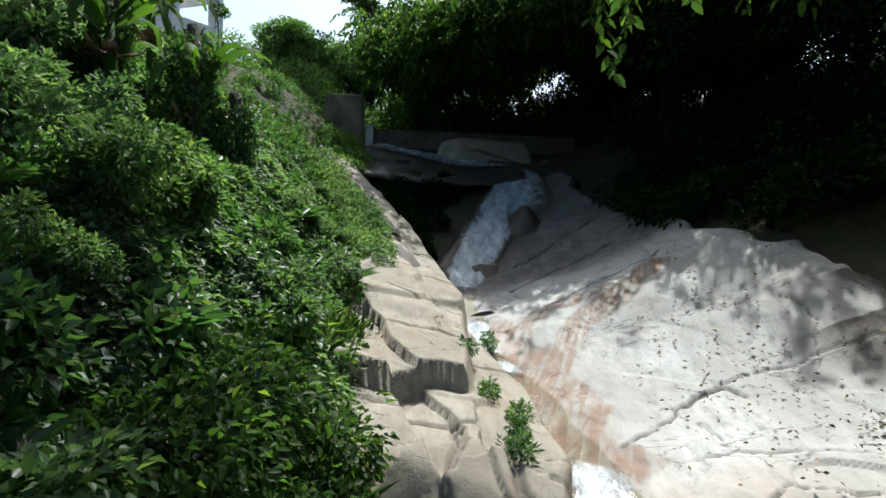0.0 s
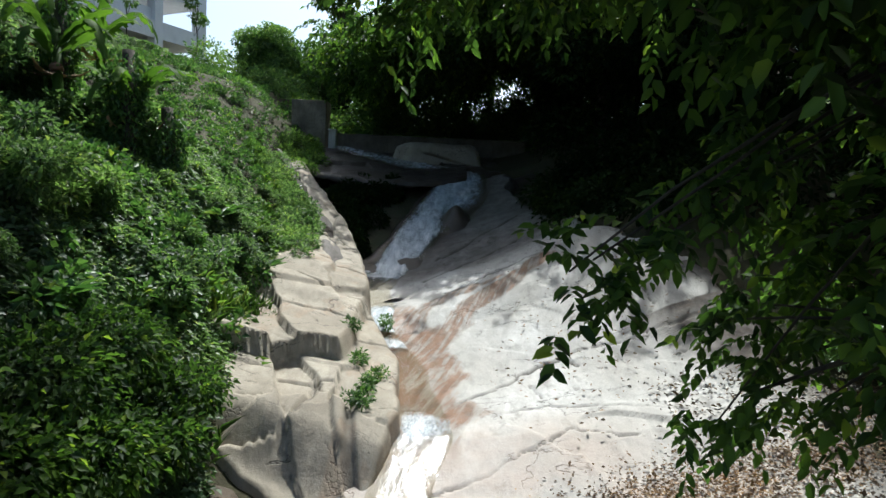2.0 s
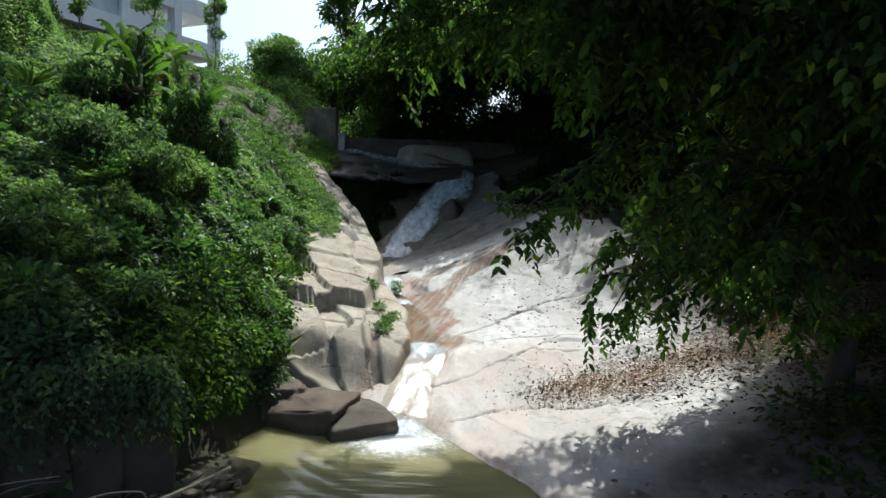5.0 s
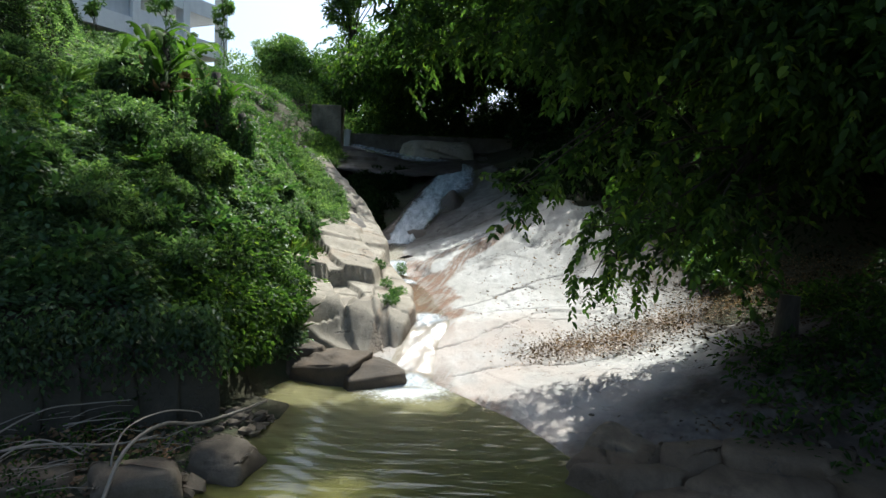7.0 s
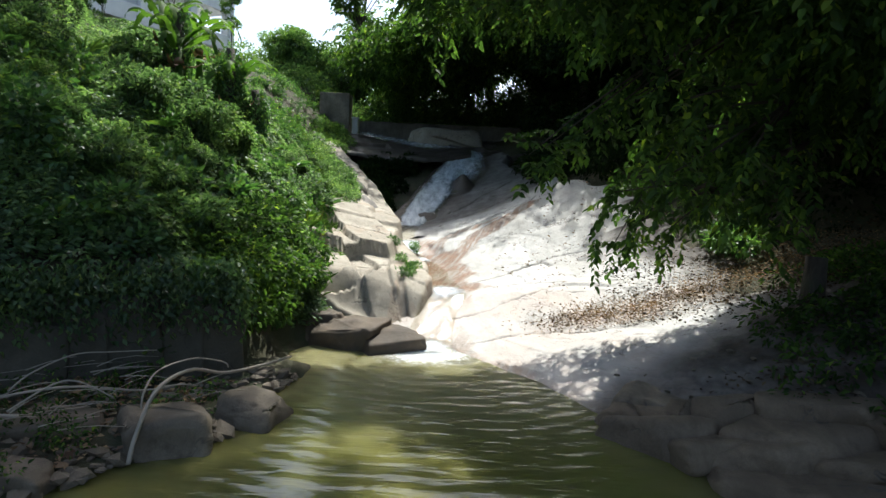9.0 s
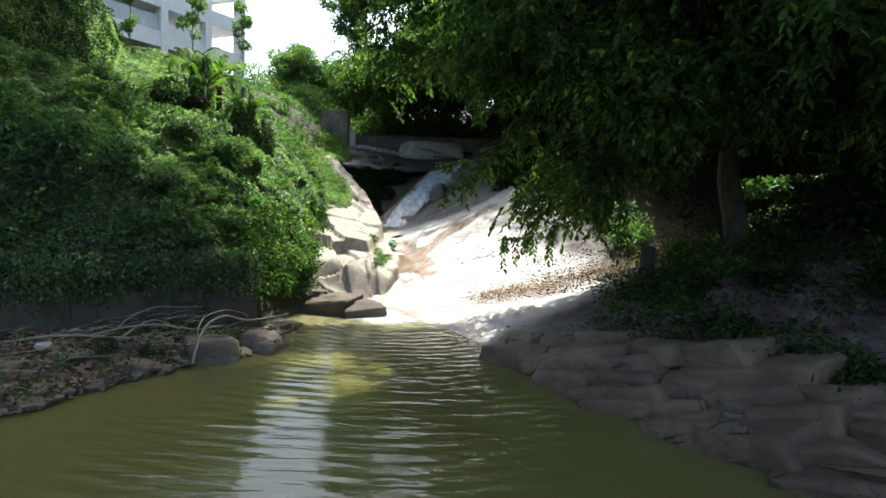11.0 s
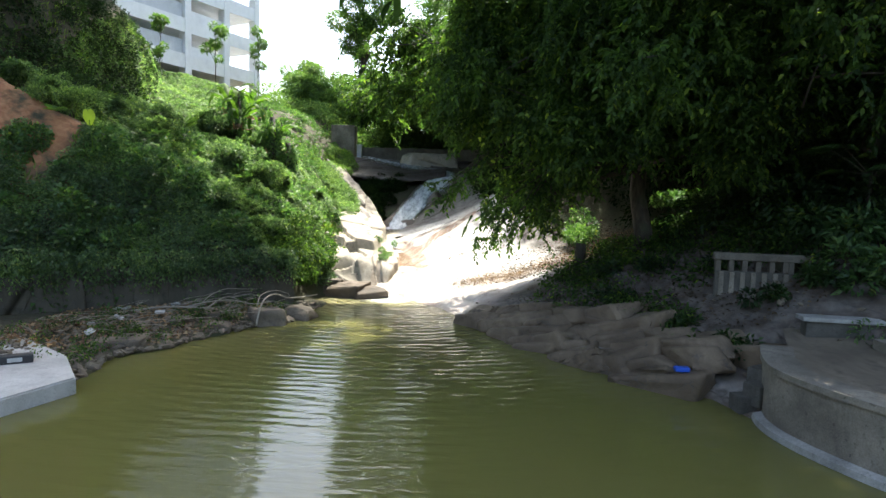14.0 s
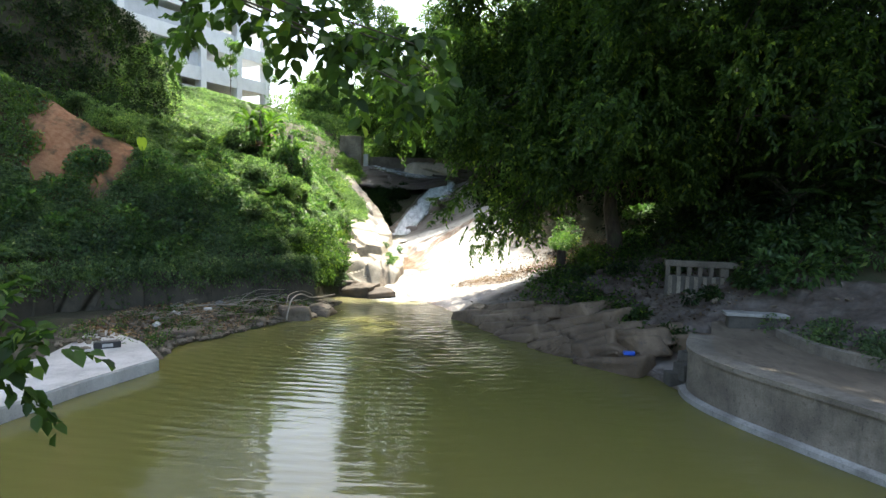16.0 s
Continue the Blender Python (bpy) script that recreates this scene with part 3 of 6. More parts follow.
Z = Z - 0.9 * step(D + 0.9 * fbm(X * 0.8, Y * 0.8, 3, 70), 6.0, 6.7)
Z = Z - 1.3 * step(X + 0.9 * fbm(X * 0.6, Y * 0.6, 3, 58) - np.interp(Y, [11, 11.8, 12.6, 13.5, 14.5, 18, 25], [11.0, 9.2, 7.9, 7.0, 6.4, 5.4, 4.6]), -0.3, 0.8) * step(Y, 10.5, 12)
Z[0, :] -= 0.9
edge_noise = 0.35 * fbm(X * 1.5, Y * 1.5, 4, 51)
band = 1 - step(seg_dist(X, Y, [(4.9, 14.2), (3.8, 13.7), (2.9, 13.0), (2.35, 11.9), (1.8, 10.8), (2.0, 9.6)]) + edge_noise, 0.28, 0.42)
band = np.maximum(band, 0.8 * (1 - step(seg_dist(X, Y, [(3.7, 14.1), (2.5, 13.95), (1.8, 13.7), (1.3, 12.8), (1.6, 11.5)]) + edge_noise, 0.16, 0.28)))
near = (1 - step(np.maximum(D, 0) + 0.5 * fbm(X * 1.2, Y * 1.2, 4, 52), 0.18, 0.42)) * step(Y, 6.5, 8.0) * (1 - step(Y, 13.2, 14.2))
lip = (1 - step(D + 0.5 * fbm(X, Y, 3, 53), 0.05, 0.5)) * (1 - step(Y, 4.8, 6.0))
stain = np.clip(band * 0.9 + near + 0.6 * lip, 0, 1)
drift_line = 1 - step(seg_dist(X, Y, [(4.2, 5.6), (7.0, 6.1), (9.5, 6.6), (11.8, 6.9)]) + 0.5 * fbm(X * 1.4, Y * 1.4, 4, 68), 0.25, 0.75)
pink = np.clip(drift_line + shelf + (1 - step(Y, 7.2, 8.6)) * (1 - step(X - xr(Y), 1.6, 4.0)) + 0.5 * near, 0, 1)
pink = pink * (1 - 0.85 * stain)
wet = np.clip(band * 0.9 + near + lip + 0.8 * step(Y, 17, 19) * (1 - step(D, 0.4, 1.6)), 0, 1)
# dirt of the wooded bank, with its deep shade in the same mask
dirt_shade = np.clip(1 - step(Y - 0.85 * (X - 4.6) + 1.0 * fbm(X * 0.7, Y * 0.7, 3, 55), 0.95, 2.3) + step(D - 0.25 * (9 - Y), 4.2, 5.6) * (Y < 11), 0, 1) * (0.85 + 0.15 * step(D + 0.8 * fbm(X * 0.8, Y * 0.8, 3, 56), 1.2, 2.6))
dirt_shade = dirt_shade * (1 - 0.26 * (1 - step(Y, -1.0, 0.6)) * (1 - step(D + 0.9 * fbm(X * 0.9, Y * 0.9, 3, 69), 0.9, 1.7)))
dirt_shade = np.maximum(dirt_shade, step(D + 0.9 * fbm(X * 0.8, Y * 0.8, 3, 70), 5.2, 6.1) * (Y < 12))
# slope behind the slab: its black shade is put into the mask
dirt_shade = np.maximum(dirt_shade, step(X + 0.5 * fbm(X, Y, 3, 58) - np.interp(Y, [11, 11.8, 12.6, 13.5, 14.5, 18, 25], [11.0, 9.0, 7.7, 6.8, 6.2, 5.2, 4.4]), -0.3, 0.3) * (Y > 10))
# upper slab: the shade around the cascade is put into the mask
dirt_shade = np.maximum(dirt_shade, 0.75 * step(Y + 0.6 * fbm(X, Y, 3, 57), 15.2, 16.6))
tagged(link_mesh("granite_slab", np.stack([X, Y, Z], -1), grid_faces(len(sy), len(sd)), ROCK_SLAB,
                 attrs={"stain": stain, "pink": pink, "wet": wet, "crack": crack, "dirt_shade": dirt_shade}),
       "broad pale granite slab with cracks and rusty wet streaks", "rock", kind="structure")

ly, ld = np.arange(3.9, 24.6, 0.042), np.arange(0, 3.5, 0.042)
Y, D = np.meshgrid(ly, ld, indexing="ij")
X = xl(Y) - D + 0.09 * fbm(Y * 1.3, D * 0.6, 3, 60)
Z = ledge_z(X, Y) + 0.06 * fbm(X * 0.7, Y * 0.7, 3, 61) - 0.10 * (1 - step(D, 0.0, 0.12)) + 0.03 * fbm(X * 3, Y * 3, 4, 66)
blocks, joint = broken(X - 0.2 * Y, Y * 0.75 + 0.3 * X, 3.1, 31, 0.10, 0.06, 0.014)
facets, facet_gap = broken(X + 0.3 * Y, Y - 0.2 * X, 1.7, 35, 0.14, 0.26, 0.025)
lower = 1 - step(Y, 8.2, 9.6)
Z = Z + blocks + facets * lower
crack = 1 - step(seg_dist(X + 0.1 * fbm(X * 3, Y * 3, 3, 63), Y, [(1.15, 6.4), (0.95, 7.5), (1.15, 8.8)]), 0.04, 0.13)
crack = np.maximum(crack, np.maximum(0.8 * joint, 0.7 * facet_gap * lower))
crack = np.maximum(crack, 0.7 * (1 - step(seg_dist(X, Y + 0.1 * fbm(X * 2, Y * 2, 3, 64), [(-1.5, 8.2), (-0.2, 8.35), (0.5, 8.3)]), 0.02, 0.08)))
for k, line in enumerate([[(-1.4, 10.5), (-0.2, 10.8), (0.7, 10.6), (1.5, 10.9)], [(-1.2, 12.4), (-0.2, 12.1), (0.6, 12.3)], [(0.1, 6.6), (0.3, 7.6), (0.2, 8.4)], [(-1.0, 14.4), (0.2, 14.1)]]):
    crack = np.maximum(crack, 0.8 * (1 - step(seg_dist(X + 0.14 * fbm(X * 2, Y * 2, 4, 101 + k), Y + 0.14 * fbm(X * 2, Y * 2, 4, 111 + k), line), 0.015, 0.05)))
Z = Z - 0.12 * crack
Z[:, 0] -= 0.75
Z[:, -4:] -= 1.2
Z = Z - 1.2 * step(D, 0.9, 1.4) * step(Y, 17.5, 19)
Z[0, :] -= 0.8
Z[-2:, :] -= 0.8
low = 1 - step(Y + 0.25 * X + 0.4 * fbm(X, Y, 3, 104), 5.2, 5.8)
tagged(link_mesh("rock_ledge", np.stack([X, Y, Z], -1), grid_faces(len(ly), len(ld)), ROCK_LEDGE,
                 attrs={"stain": low * 0.9 + 0.2 * (fbm(X, Y, 3, 65) > 0.3), "pink": 0 * low, "wet": np.clip(low * 0.8 + (1 - step(D, 0.02, 0.12)), 0, 1), "crack": crack * 0.6, "dirt_shade": 0.45 * low}),
       "stepped blocky granite ledge along the stream", "rock", kind="structure")

uy, ux = np.arange(14.5, 32.0, 0.1), np.arange(-6.0, 6.5, 0.1)
Y, X = np.meshgrid(uy, ux, indexing="ij")
fall_left = np.interp(Y, [17, 17.8, 24, 25], [-0.5, -0.1, 1.35, 1.45])
Z = bed(Y) - np.clip(0.9 * (fall_left - X), 0, 0.9) * step(Y, 17.5, 19)
Z = np.where(X > fall_left, bed(Y) - 0.06 + 0.12 * fbm(X * 1.2, Y * 0.8, 3, 71), Z)
cliff = step(Y + 0.35 * fbm(X * 0.9, Y * 0, 3, 72), 25.7, 25.9) * step(fall_left + 0.25 - X, 0, 0.3)
terrace = 4.9 + 0.25 * (Y - 26)
Z = np.where(Y > 24.4, Z * (1 - cliff) + terrace * cliff, Z)
Z = np.where(Y > 26.0, np.maximum(Z, terrace), Z)
side = np.maximum(xl(Y) - X, 0)
Z = np.where((X < xl(Y)) & (Y < 25), np.maximum(Z, bed(Y) + 0.3 + 0.75 * np.minimum(side, 1.1)), Z)
Z = np.where(side > 1.3, np.minimum(Z, bank_z(X, Y) - 0.25), Z)
lump = step(fbm(X * 0.7, Y * 0.7, 2, 73), 0.0, 0.35)
Z = Z + 0.22 * fbm(X * 0.9, Y * 0.9, 4, 74) + 0.25 * lump * (Y > 25.3)
dark_rock = np.exp(-(((X - 2.5) / 0.5) ** 2 + ((Y - 20.6) / 0.7) ** 2))
Z = Z + 0.75 * dark_rock
wet = np.clip(step(Y, 16, 18) * 0.9 + 0 * X, 0, 1)
# mask of 1.0 left of the fall holds the hollow's shade
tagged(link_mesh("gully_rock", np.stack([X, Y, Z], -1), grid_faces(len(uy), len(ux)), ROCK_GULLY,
                 attrs={"stain": 0 * X, "pink": 0 * X, "wet": wet, "crack": 0 * X, "dirt_shade": np.where(X < fall_left + 0.2, 1.0, 0.45) * step(Y, 16.5, 18)}),
       "wet rock of the upper cascade and its terrace, shade put into its dark colour", "rock", kind="structure")


def terrace_top(x, y):
    return 5.42 + 0.22 * (y - 26) + 0.05 * np.abs(x)


tx, ty = np.linspace(0, 1, 80), np.linspace(0, 1, 66)
V_, U_ = np.meshgrid(ty, tx, indexing="ij")
X = -4.7 + 7.6 * U_ + 0.25 * fbm(V_ * 6, U_ * 3, 3, 75) * ((U_ == 0) | (U_ == 1))
front = 23.9 + 0.55 * fbm(U_ * 5, 0 * U_, 3, 76) + 0.5 * step(U_, 0.72, 0.9)
Y = front * (1 - V_) + 31.2 * V_
blocks, joint = broken(X, Y, 1.6, 41, 0.10, 0.07, 0.04)
Z = terrace_top(X, Y) + blocks + 0.08 * fbm(X * 2, Y * 2, 3, 77)
Z[0, :] -= 0.12
low_z = terrace_top(X, Y) - 0.24 - 0.15 * fbm(X, Y, 3, 78)
n_, m_ = X.shape
top_f = grid_faces(n_, m_)
bottom_f = grid_faces(n_, m_)[:, ::-1] + n_ * m_
ring = [k for k in range(m_)] + [r_ * m_ + m_ - 1 for r_ in range(1, n_)] + [(n_ - 1) * m_ + k for k in range(m_ - 2, -1, -1)] + [r_ * m_ for r_ in range(n_ - 2, 0, -1)]
side_f = np.array([(a, a + n_ * m_, b + n_ * m_, b) for a, b in zip(ring, ring[1:] + ring[:1])])
both = np.concatenate([np.stack([X, Y, Z], -1).reshape(-1, 3), np.stack([X, Y, low_z], -1).reshape(-1, 3)])
flat0 = np.zeros(len(both))
# stream-wet rock; both masks are raised to hold the terrace's shade
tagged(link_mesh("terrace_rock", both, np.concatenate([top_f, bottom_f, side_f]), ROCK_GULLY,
                 attrs={"stain": flat0, "pink": flat0, "wet": flat0 + 0.75, "crack": np.concatenate([joint.ravel() * 0.7, flat0[:n_ * m_]]), "dirt_shade": flat0 + 0.45}),
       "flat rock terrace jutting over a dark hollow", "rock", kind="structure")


# ---- running water ----
def strip_water(name, label, y0, y1, left, right, foam_of, lift, n=26):
    yy = np.arange(y0, y1, 0.06)
    u = np.linspace(0, 1, n)
    Yg, U = np.meshgrid(yy, u, indexing="ij")
    Xg = left(Yg) * (1 - U) + right(Yg) * U
    Zg = lift(Xg, Yg) + 0.035 * fbm(Xg * 3.2, Yg * 1.2, 3, 81) - 0.12 * (np.abs(2 * U - 1) ** 4)
    f = np.clip(foam_of(Xg, Yg), 0, 1) * (1 - 0.8 * np.abs(2 * U - 1) ** 5)
    return tagged(link_mesh(name, np.stack([Xg, Yg, Zg], -1), grid_faces(len(yy), n), STREAM, attrs={"foam": f}), label, "water", kind="structure")


strip_water("lower_fall", "white water tumbling into the pool", 4.35, 8.3, lambda y: xl(y) - 0.1, lambda y: xr(y) + 0.06,
            lambda x, y: 0.52 + 0.4 * step(y, 7.0, 7.6) + 0.4 * (1 - step(y, 4.8, 5.4)) - 0.5 * step(y, 7.9, 8.3) - 0.35 * np.abs(x - 1.85) - 0.45 * np.exp(-(((x - 2.15) / 0.3) ** 2 + ((y - 5.8) / 0.8) ** 2)), lambda x, y: np.maximum(bed(y), 0.0) + 0.05 + 0.10 * fbm(x * 2.4, y * 1.1, 3, 83))
strip_water("chute", "shallow water running down a narrow chute", 8.2, 17.2, lambda y: xl(y) - 0.08, lambda y: np.minimum(xr(y) + 0.1, xl(y) + np.interp(y, [8, 9.5, 11, 13, 14, 17], [0.9, 0.6, 0.6, 0.5, 0.8, 1.3])),
            lambda x, y: 0.25 + 0.75 * step(y, 12.2, 12.6) * (1 - step(y, 13.6, 14.2)) + 0.5 * step(y, 11.2, 11.5) * (1 - step(y, 11.8, 12.2)) + 0.5 * step(y, 15.6, 17), lambda x, y: bed(y) + 0.04)
strip_water("upper_fall", "white veil of water sliding down dark rock", 16.6, 26.2, lambda y: np.interp(y, [16.6, 17.8, 24, 26.2], [-0.5, -0.05, 1.4, 1.7]),
            lambda y: np.interp(y, [16.6, 18, 19.6, 20.4, 21.5, 23, 24, 26.2], [0.9, 1.5, 2.1, 2.8, 3.5, 3.8, 3.7, 3.7]),
            lambda x, y: 1.3 - 0.38 * np.abs(x - np.interp(y, [17, 20, 24.5], [0.3, 1.0, 2.1])) - 1.0 * np.exp(-(((x - 2.45) / 0.5) ** 2 + ((y - 20.6) / 0.9) ** 2)),
            lambda x, y: np.maximum(bed(y), np.where(x > xr(y), slab_z(x, y), 0.0)) + 0.05 + (0.15 + 0.2 * fbm(x * 1.8, y * 0.8, 3, 84)) * step(y, 16.8, 19.0))
strip_water("terrace_stream", "thin stream crossing the rock terrace", 26.0, 30.6, lambda y: np.interp(y, [25.2, 28, 30.6], [1.5, -1.8, -4.2]),
            lambda y: np.interp(y, [26, 28, 30.6], [3.0, 0.8, -3.0]), lambda x, y: 0.72 + 0 * x, lambda x, y: terrace_top(x, y) + 0.2)

# ---- weir with its post and abutment ----
weir = thing("weir", (0, 31.4, 6), "low grey concrete weir across the stream", "wall", kind="structure")
part("wall", box_bm(-4.0, -0.2, -0.6, 6.0, 0.2, 1.45, 0.03), CONC_WEIR, weir)
part("coping", box_bm(-4.05, -0.24, 1.45, 6.05, 0.24, 1.53, 0.02), CONC_WEIR, weir)
post = thing("concrete_post", (-4.2, 31.0, 6.0), "pale concrete post at the end of the weir", "post")
part("shaft", box_bm(-0.19, -0.19, -0.3, 0.19, 0.19, 1.62, 0.025), CONC_LIGHT, post)
part("cap", box_bm(-0.23, -0.23, 1.62, 0.23, 0.23, 1.7, 0.02), CONC_LIGHT, post)
pier = thing("bridge_pier", (-5.7, 32.4, 6.0), "weathered grey concrete abutment below the shrubs", "pier")
part("block", box_bm(-0.95, -0.6, -1.0, 0.95, 0.6, 3.3, 0.06), CONC_WALL, pier)


# ---- retaining wall of the bank: rough stone courses ----
def wall_line(s):
    """Plan of the retaining wall; s metres from its end by the ledge."""
    pts = [(-1.2, 2.0), (-2.6, 1.0), (-4.7, -0.4), (-8.0, -2.5), (-9.2, -6.0), (-10.0, -14.0)]
    for (ax, ay), (bx, by) in zip(pts[:-1], pts[1:]):
        n = math.hypot(bx - ax, by - ay)
        if s <= n or (bx, by) == pts[-1]:
            t = s / n
            return ax + t * (bx - ax), ay + t * (by - ay), math.atan2(by - ay, bx - ax)
        s -= n


retaining = thing("retaining_wall", (0, 0, 0), "mossy dark stone retaining wall below the bank", "wall", kind="structure")
WV, WF = [], []
for k in range(40):
    x, y, a = wall_line(k * 0.55)
    n = (-math.sin(a), math.cos(a))
    for off, z in ((-0.16, -0.3), (-0.26, min(1.42, 0.5 + 0.5 * k)), (-0.9, min(1.5, 0.5 + 0.5 * k)), (-0.9, -0.3)):
        WV.append((x + n[0] * off, y + n[1] * off, z))
for k in range(39):
    for q in range(3):
        WF.append((k * 4 + q, k * 4 + q + 1, k * 4 + q + 5, k * 4 + q + 4))
link_mesh("wall_core", WV, WF, ROCK_WALL, retaining, False)

# ---- concrete landing by the pool ----
landing = thing("concrete_landing", (0, 0, 0), "pale cracked concrete landing at the water's edge", "platform", kind="structure")
bm = bmesh.new()
outline = [(-2.4, -6.95), (-3.55, -5.5), (-5.8, -3.9), (-5.3, -5.6), (-5.0, -7.3), (-6.2, -9.5), (-9.0, -16.0), (-4.6, -16.0), (-3.55, -11.2), (-3.05, -8.9)]
f = bm.faces.new([bm.verts.new((x, y, 0.3)) for x, y in outline])
ext = bmesh.ops.extrude_face_region(bm, geom=[f])
bmesh.ops.translate(bm, vec=(0, 0, -0.5), verts=[v for v in ext["geom"] if isinstance(v, bmesh.types.BMVert)])
bmesh.ops.recalc_face_normals(bm, faces=bm.faces)
bmesh.ops.bevel(bm, geom=[e for e in bm.edges if e.verts[0].co.z > 0.2 and e.verts[1].co.z > 0.2], offset=0.03, segments=2, affect="EDGES")
part("deck", bm, CONC_LIGHT, landing)

# ---- curved terrace wall on the other shore ----
quay = thing("curved_terrace", (0, 0, 0), "curved grey concrete terrace wall with a stained face", "terrace", kind="structure")
edge = [(10.35, -5.6), (9.95, -6.5), (9.75, -7.3), (9.85, -8.1), (10.2, -9.0), (10.65, -9.85), (11.35, -11.15), (12.2, -12.6), (13.3, -14.2), (14.4, -16.5), (15.2, -20), (16, -27)]


def sweep(profile, path, material, name, parent, label=""):
    """Sweeps a closed profile of (out, z) along a plan path; out is towards the water."""
    V, F, n = [], [], len(profile)
    for k, (x, y) in enumerate(path):
        ax, ay = path[max(k - 1, 0)]
        bx, by = path[min(k + 1, len(path) - 1)]
        l = math.hypot(bx - ax, by - ay)
        ox, oy = (by - ay) / l, -(bx - ax) / l
        for o, z in profile:
            V.append((x + ox * o, y + oy * o, z))
    for k in range(len(path) - 1):
        for i in range(n):
            j = (i + 1) % n
            F.append((k * n + i, k * n + j, (k + 1) * n + j, (k + 1) * n + i))
    F.append(tuple(range(n)))
    F.append(tuple(range((len(path) - 1) * n, len(path) * n))[::-1])
    return link_mesh(name, V, F, material, parent, False, label)


def smooth_path(p, n=6):
    out = []
    for k in range(len(p) - 1):
        p0, p1, p2, p3 = (Vector((*p[max(0, min(len(p) - 1, k + o))], 0)) for o in (-1, 0, 1, 2))
        for i in range(n):
            t = i / n
            q = 0.5 * ((2 * p1) + (p2 - p0) * t + (2 * p0 - 5 * p1 + 4 * p2 - p3) * t * t + (3 * p1 - 3 * p2 + p3 - p0) * t ** 3)
            out.append((q.x, q.y))
    return out + [p[-1]]


curve = smooth_path(edge)
sweep([(0, -0.4), (0, 0.98), (-0.35, 0.98), (-0.35, -0.4)], curve, CONC_WALL, "face", quay)
sweep([(0.05, 0.98), (0.05, 1.08), (-0.5, 1.08), (-0.5, 0.98)], curve, CONC_WALL, "coping", quay)
sweep([(0.22, -0.4), (0.16, 0.10), (0.02, 0.14), (0.02, -0.4)], curve[8:], CONC_DECK, "footing", quay, "pale concrete footing at the waterline")
bm = bmesh.new()
top = [(x + 0.45, y, 1.075) for x, y in curve] + [(26, -27, 1.2), (26, -4, 1.35), (13.5, -3.6, 1.3), (11.2, -4.6, 1.2)]
bm.faces.new([bm.verts.new(v) for v in top])
bmesh.ops.recalc_face_normals(bm, faces=bm.faces)
part("paving", bm, ROCK_LOOSE, quay, "rough worn paving")


# ---- balustrade ----
balustrade = thing("balustrade", (10.7, -2.3, 1.85), "low weathered concrete balustrade with small square openings", "balustrade")
balustrade.rotation_euler = (0, 0, radians(-10))
part("top_rail", box_bm(-0.1, -0.13, 0.56, 3.9, 0.13, 0.74, 0.03), CONC_WEIR, balustrade)
part("panel", box_bm(-0.06, -0.08, -0.7, 3.86, 0.08, 0.30, 0.02), CONC_DARK, balustrade)
for x in (0.0, 0.3, 0.6, 0.9, 1.2, 1.5, 1.62, 2.3, 3.05, 3.78):
    part("baluster", box_bm(x - 0.06, -0.09, 0.30, x + 0.06, 0.09, 0.56, 0.012), CONC_WEIR, balustrade)
for k in range(7):
    part("pilaster", box_bm(0.02 + k * 0.24, -0.13, -0.6, 0.13 + k * 0.24, -0.082, 0.28, 0.012), CONC_WALL, balustrade, "pale drip-stained pilaster")
part("plinth", box_bm(1.95, -0.34, -0.5, 3.95, -0.084, -0.06, 0.03), CONC_WALL, balustrade, "pale low plinth")

# ---- building ----
building = thing("building", (-18.9, 49.3, 9.0), "white multi-storey building with open galleries", "building", kind="structure")
building.rotation_euler = (0, 0, math.atan2(0.91, 0.415) + math.pi)      # local x runs back along the long face
STOREY, BAYS = 3.3, [0.0, 4.2, 9.0, 18.0, 27.0, 36.0]
for f in range(-1, 7):
    z = f * STOREY
    part("floor_slab", box_bm(0, -12, z - 0.25, 36, 0.0, z, 0.0), PAINT_WHITE, building)
    part("spandrel", box_bm(0, -0.12, z - 0.3, 36, 0.1, z + 1.0, 0.0), PAINT_WHITE, building)
    part("end_spandrel", box_bm(-0.1, -12, z - 0.3, 0.1, -0.13, z + 1.0, 0.0), PAINT_WHITE, building)
    for b in range(1, 5):
        x0, x1 = BAYS[b] + 0.4, BAYS[b + 1] - 0.4
        part("infill", box_bm(x0, -0.35, z + 1.0, x1, -0.2, z + (2.35 if b > 1 else 1.9), 0.0), PAINT_GREY if b > 1 else PAINT_WHITE, building)
for x in BAYS:
    part("column", box_bm(x - 0.35, -0.7, -4, x + 0.35, 0.16, 24, 0.0), PAINT_WHITE, building)
part("back_wall", box_bm(4.5, -6.3, -4, 36, -6, 24), PAINT_GREY, building)
part("roof", box_bm(-0.3, -12.3, 23.1, 36.3, 0.4, 23.5), PAINT_WHITE, building)


# ---- plants ----
def cloud_leaves(centres, radii, count, L, W, r, flat=0.6, down=0.25, oval=False):
    """Leaves on the outer part of a set of clumps, with an uneven outline."""
    centres, radii = np.asarray(centres, float), np.asarray(radii, float)
    w = radii ** 2
    k = r.choice(len(centres), count, p=w / w.sum())
    u = unit(count, r)
    rad = radii[k] * (0.45 + 0.62 * r.random(count) ** 0.6) * (0.85 + 0.3 * r.random(count))
    P = centres[k] + u * rad[:, None] * np.array([1, 1, 0.75])
    D = u + 0.7 * unit(count, r) - np.array([0, 0, down])
    N = np.array([0, 0, 1.0]) + flat * unit(count, r)
    s = 0.7 + 0.6 * r.random(count)
    return leaf_arrays(P, D, N, L * s, W * s, oval=oval)


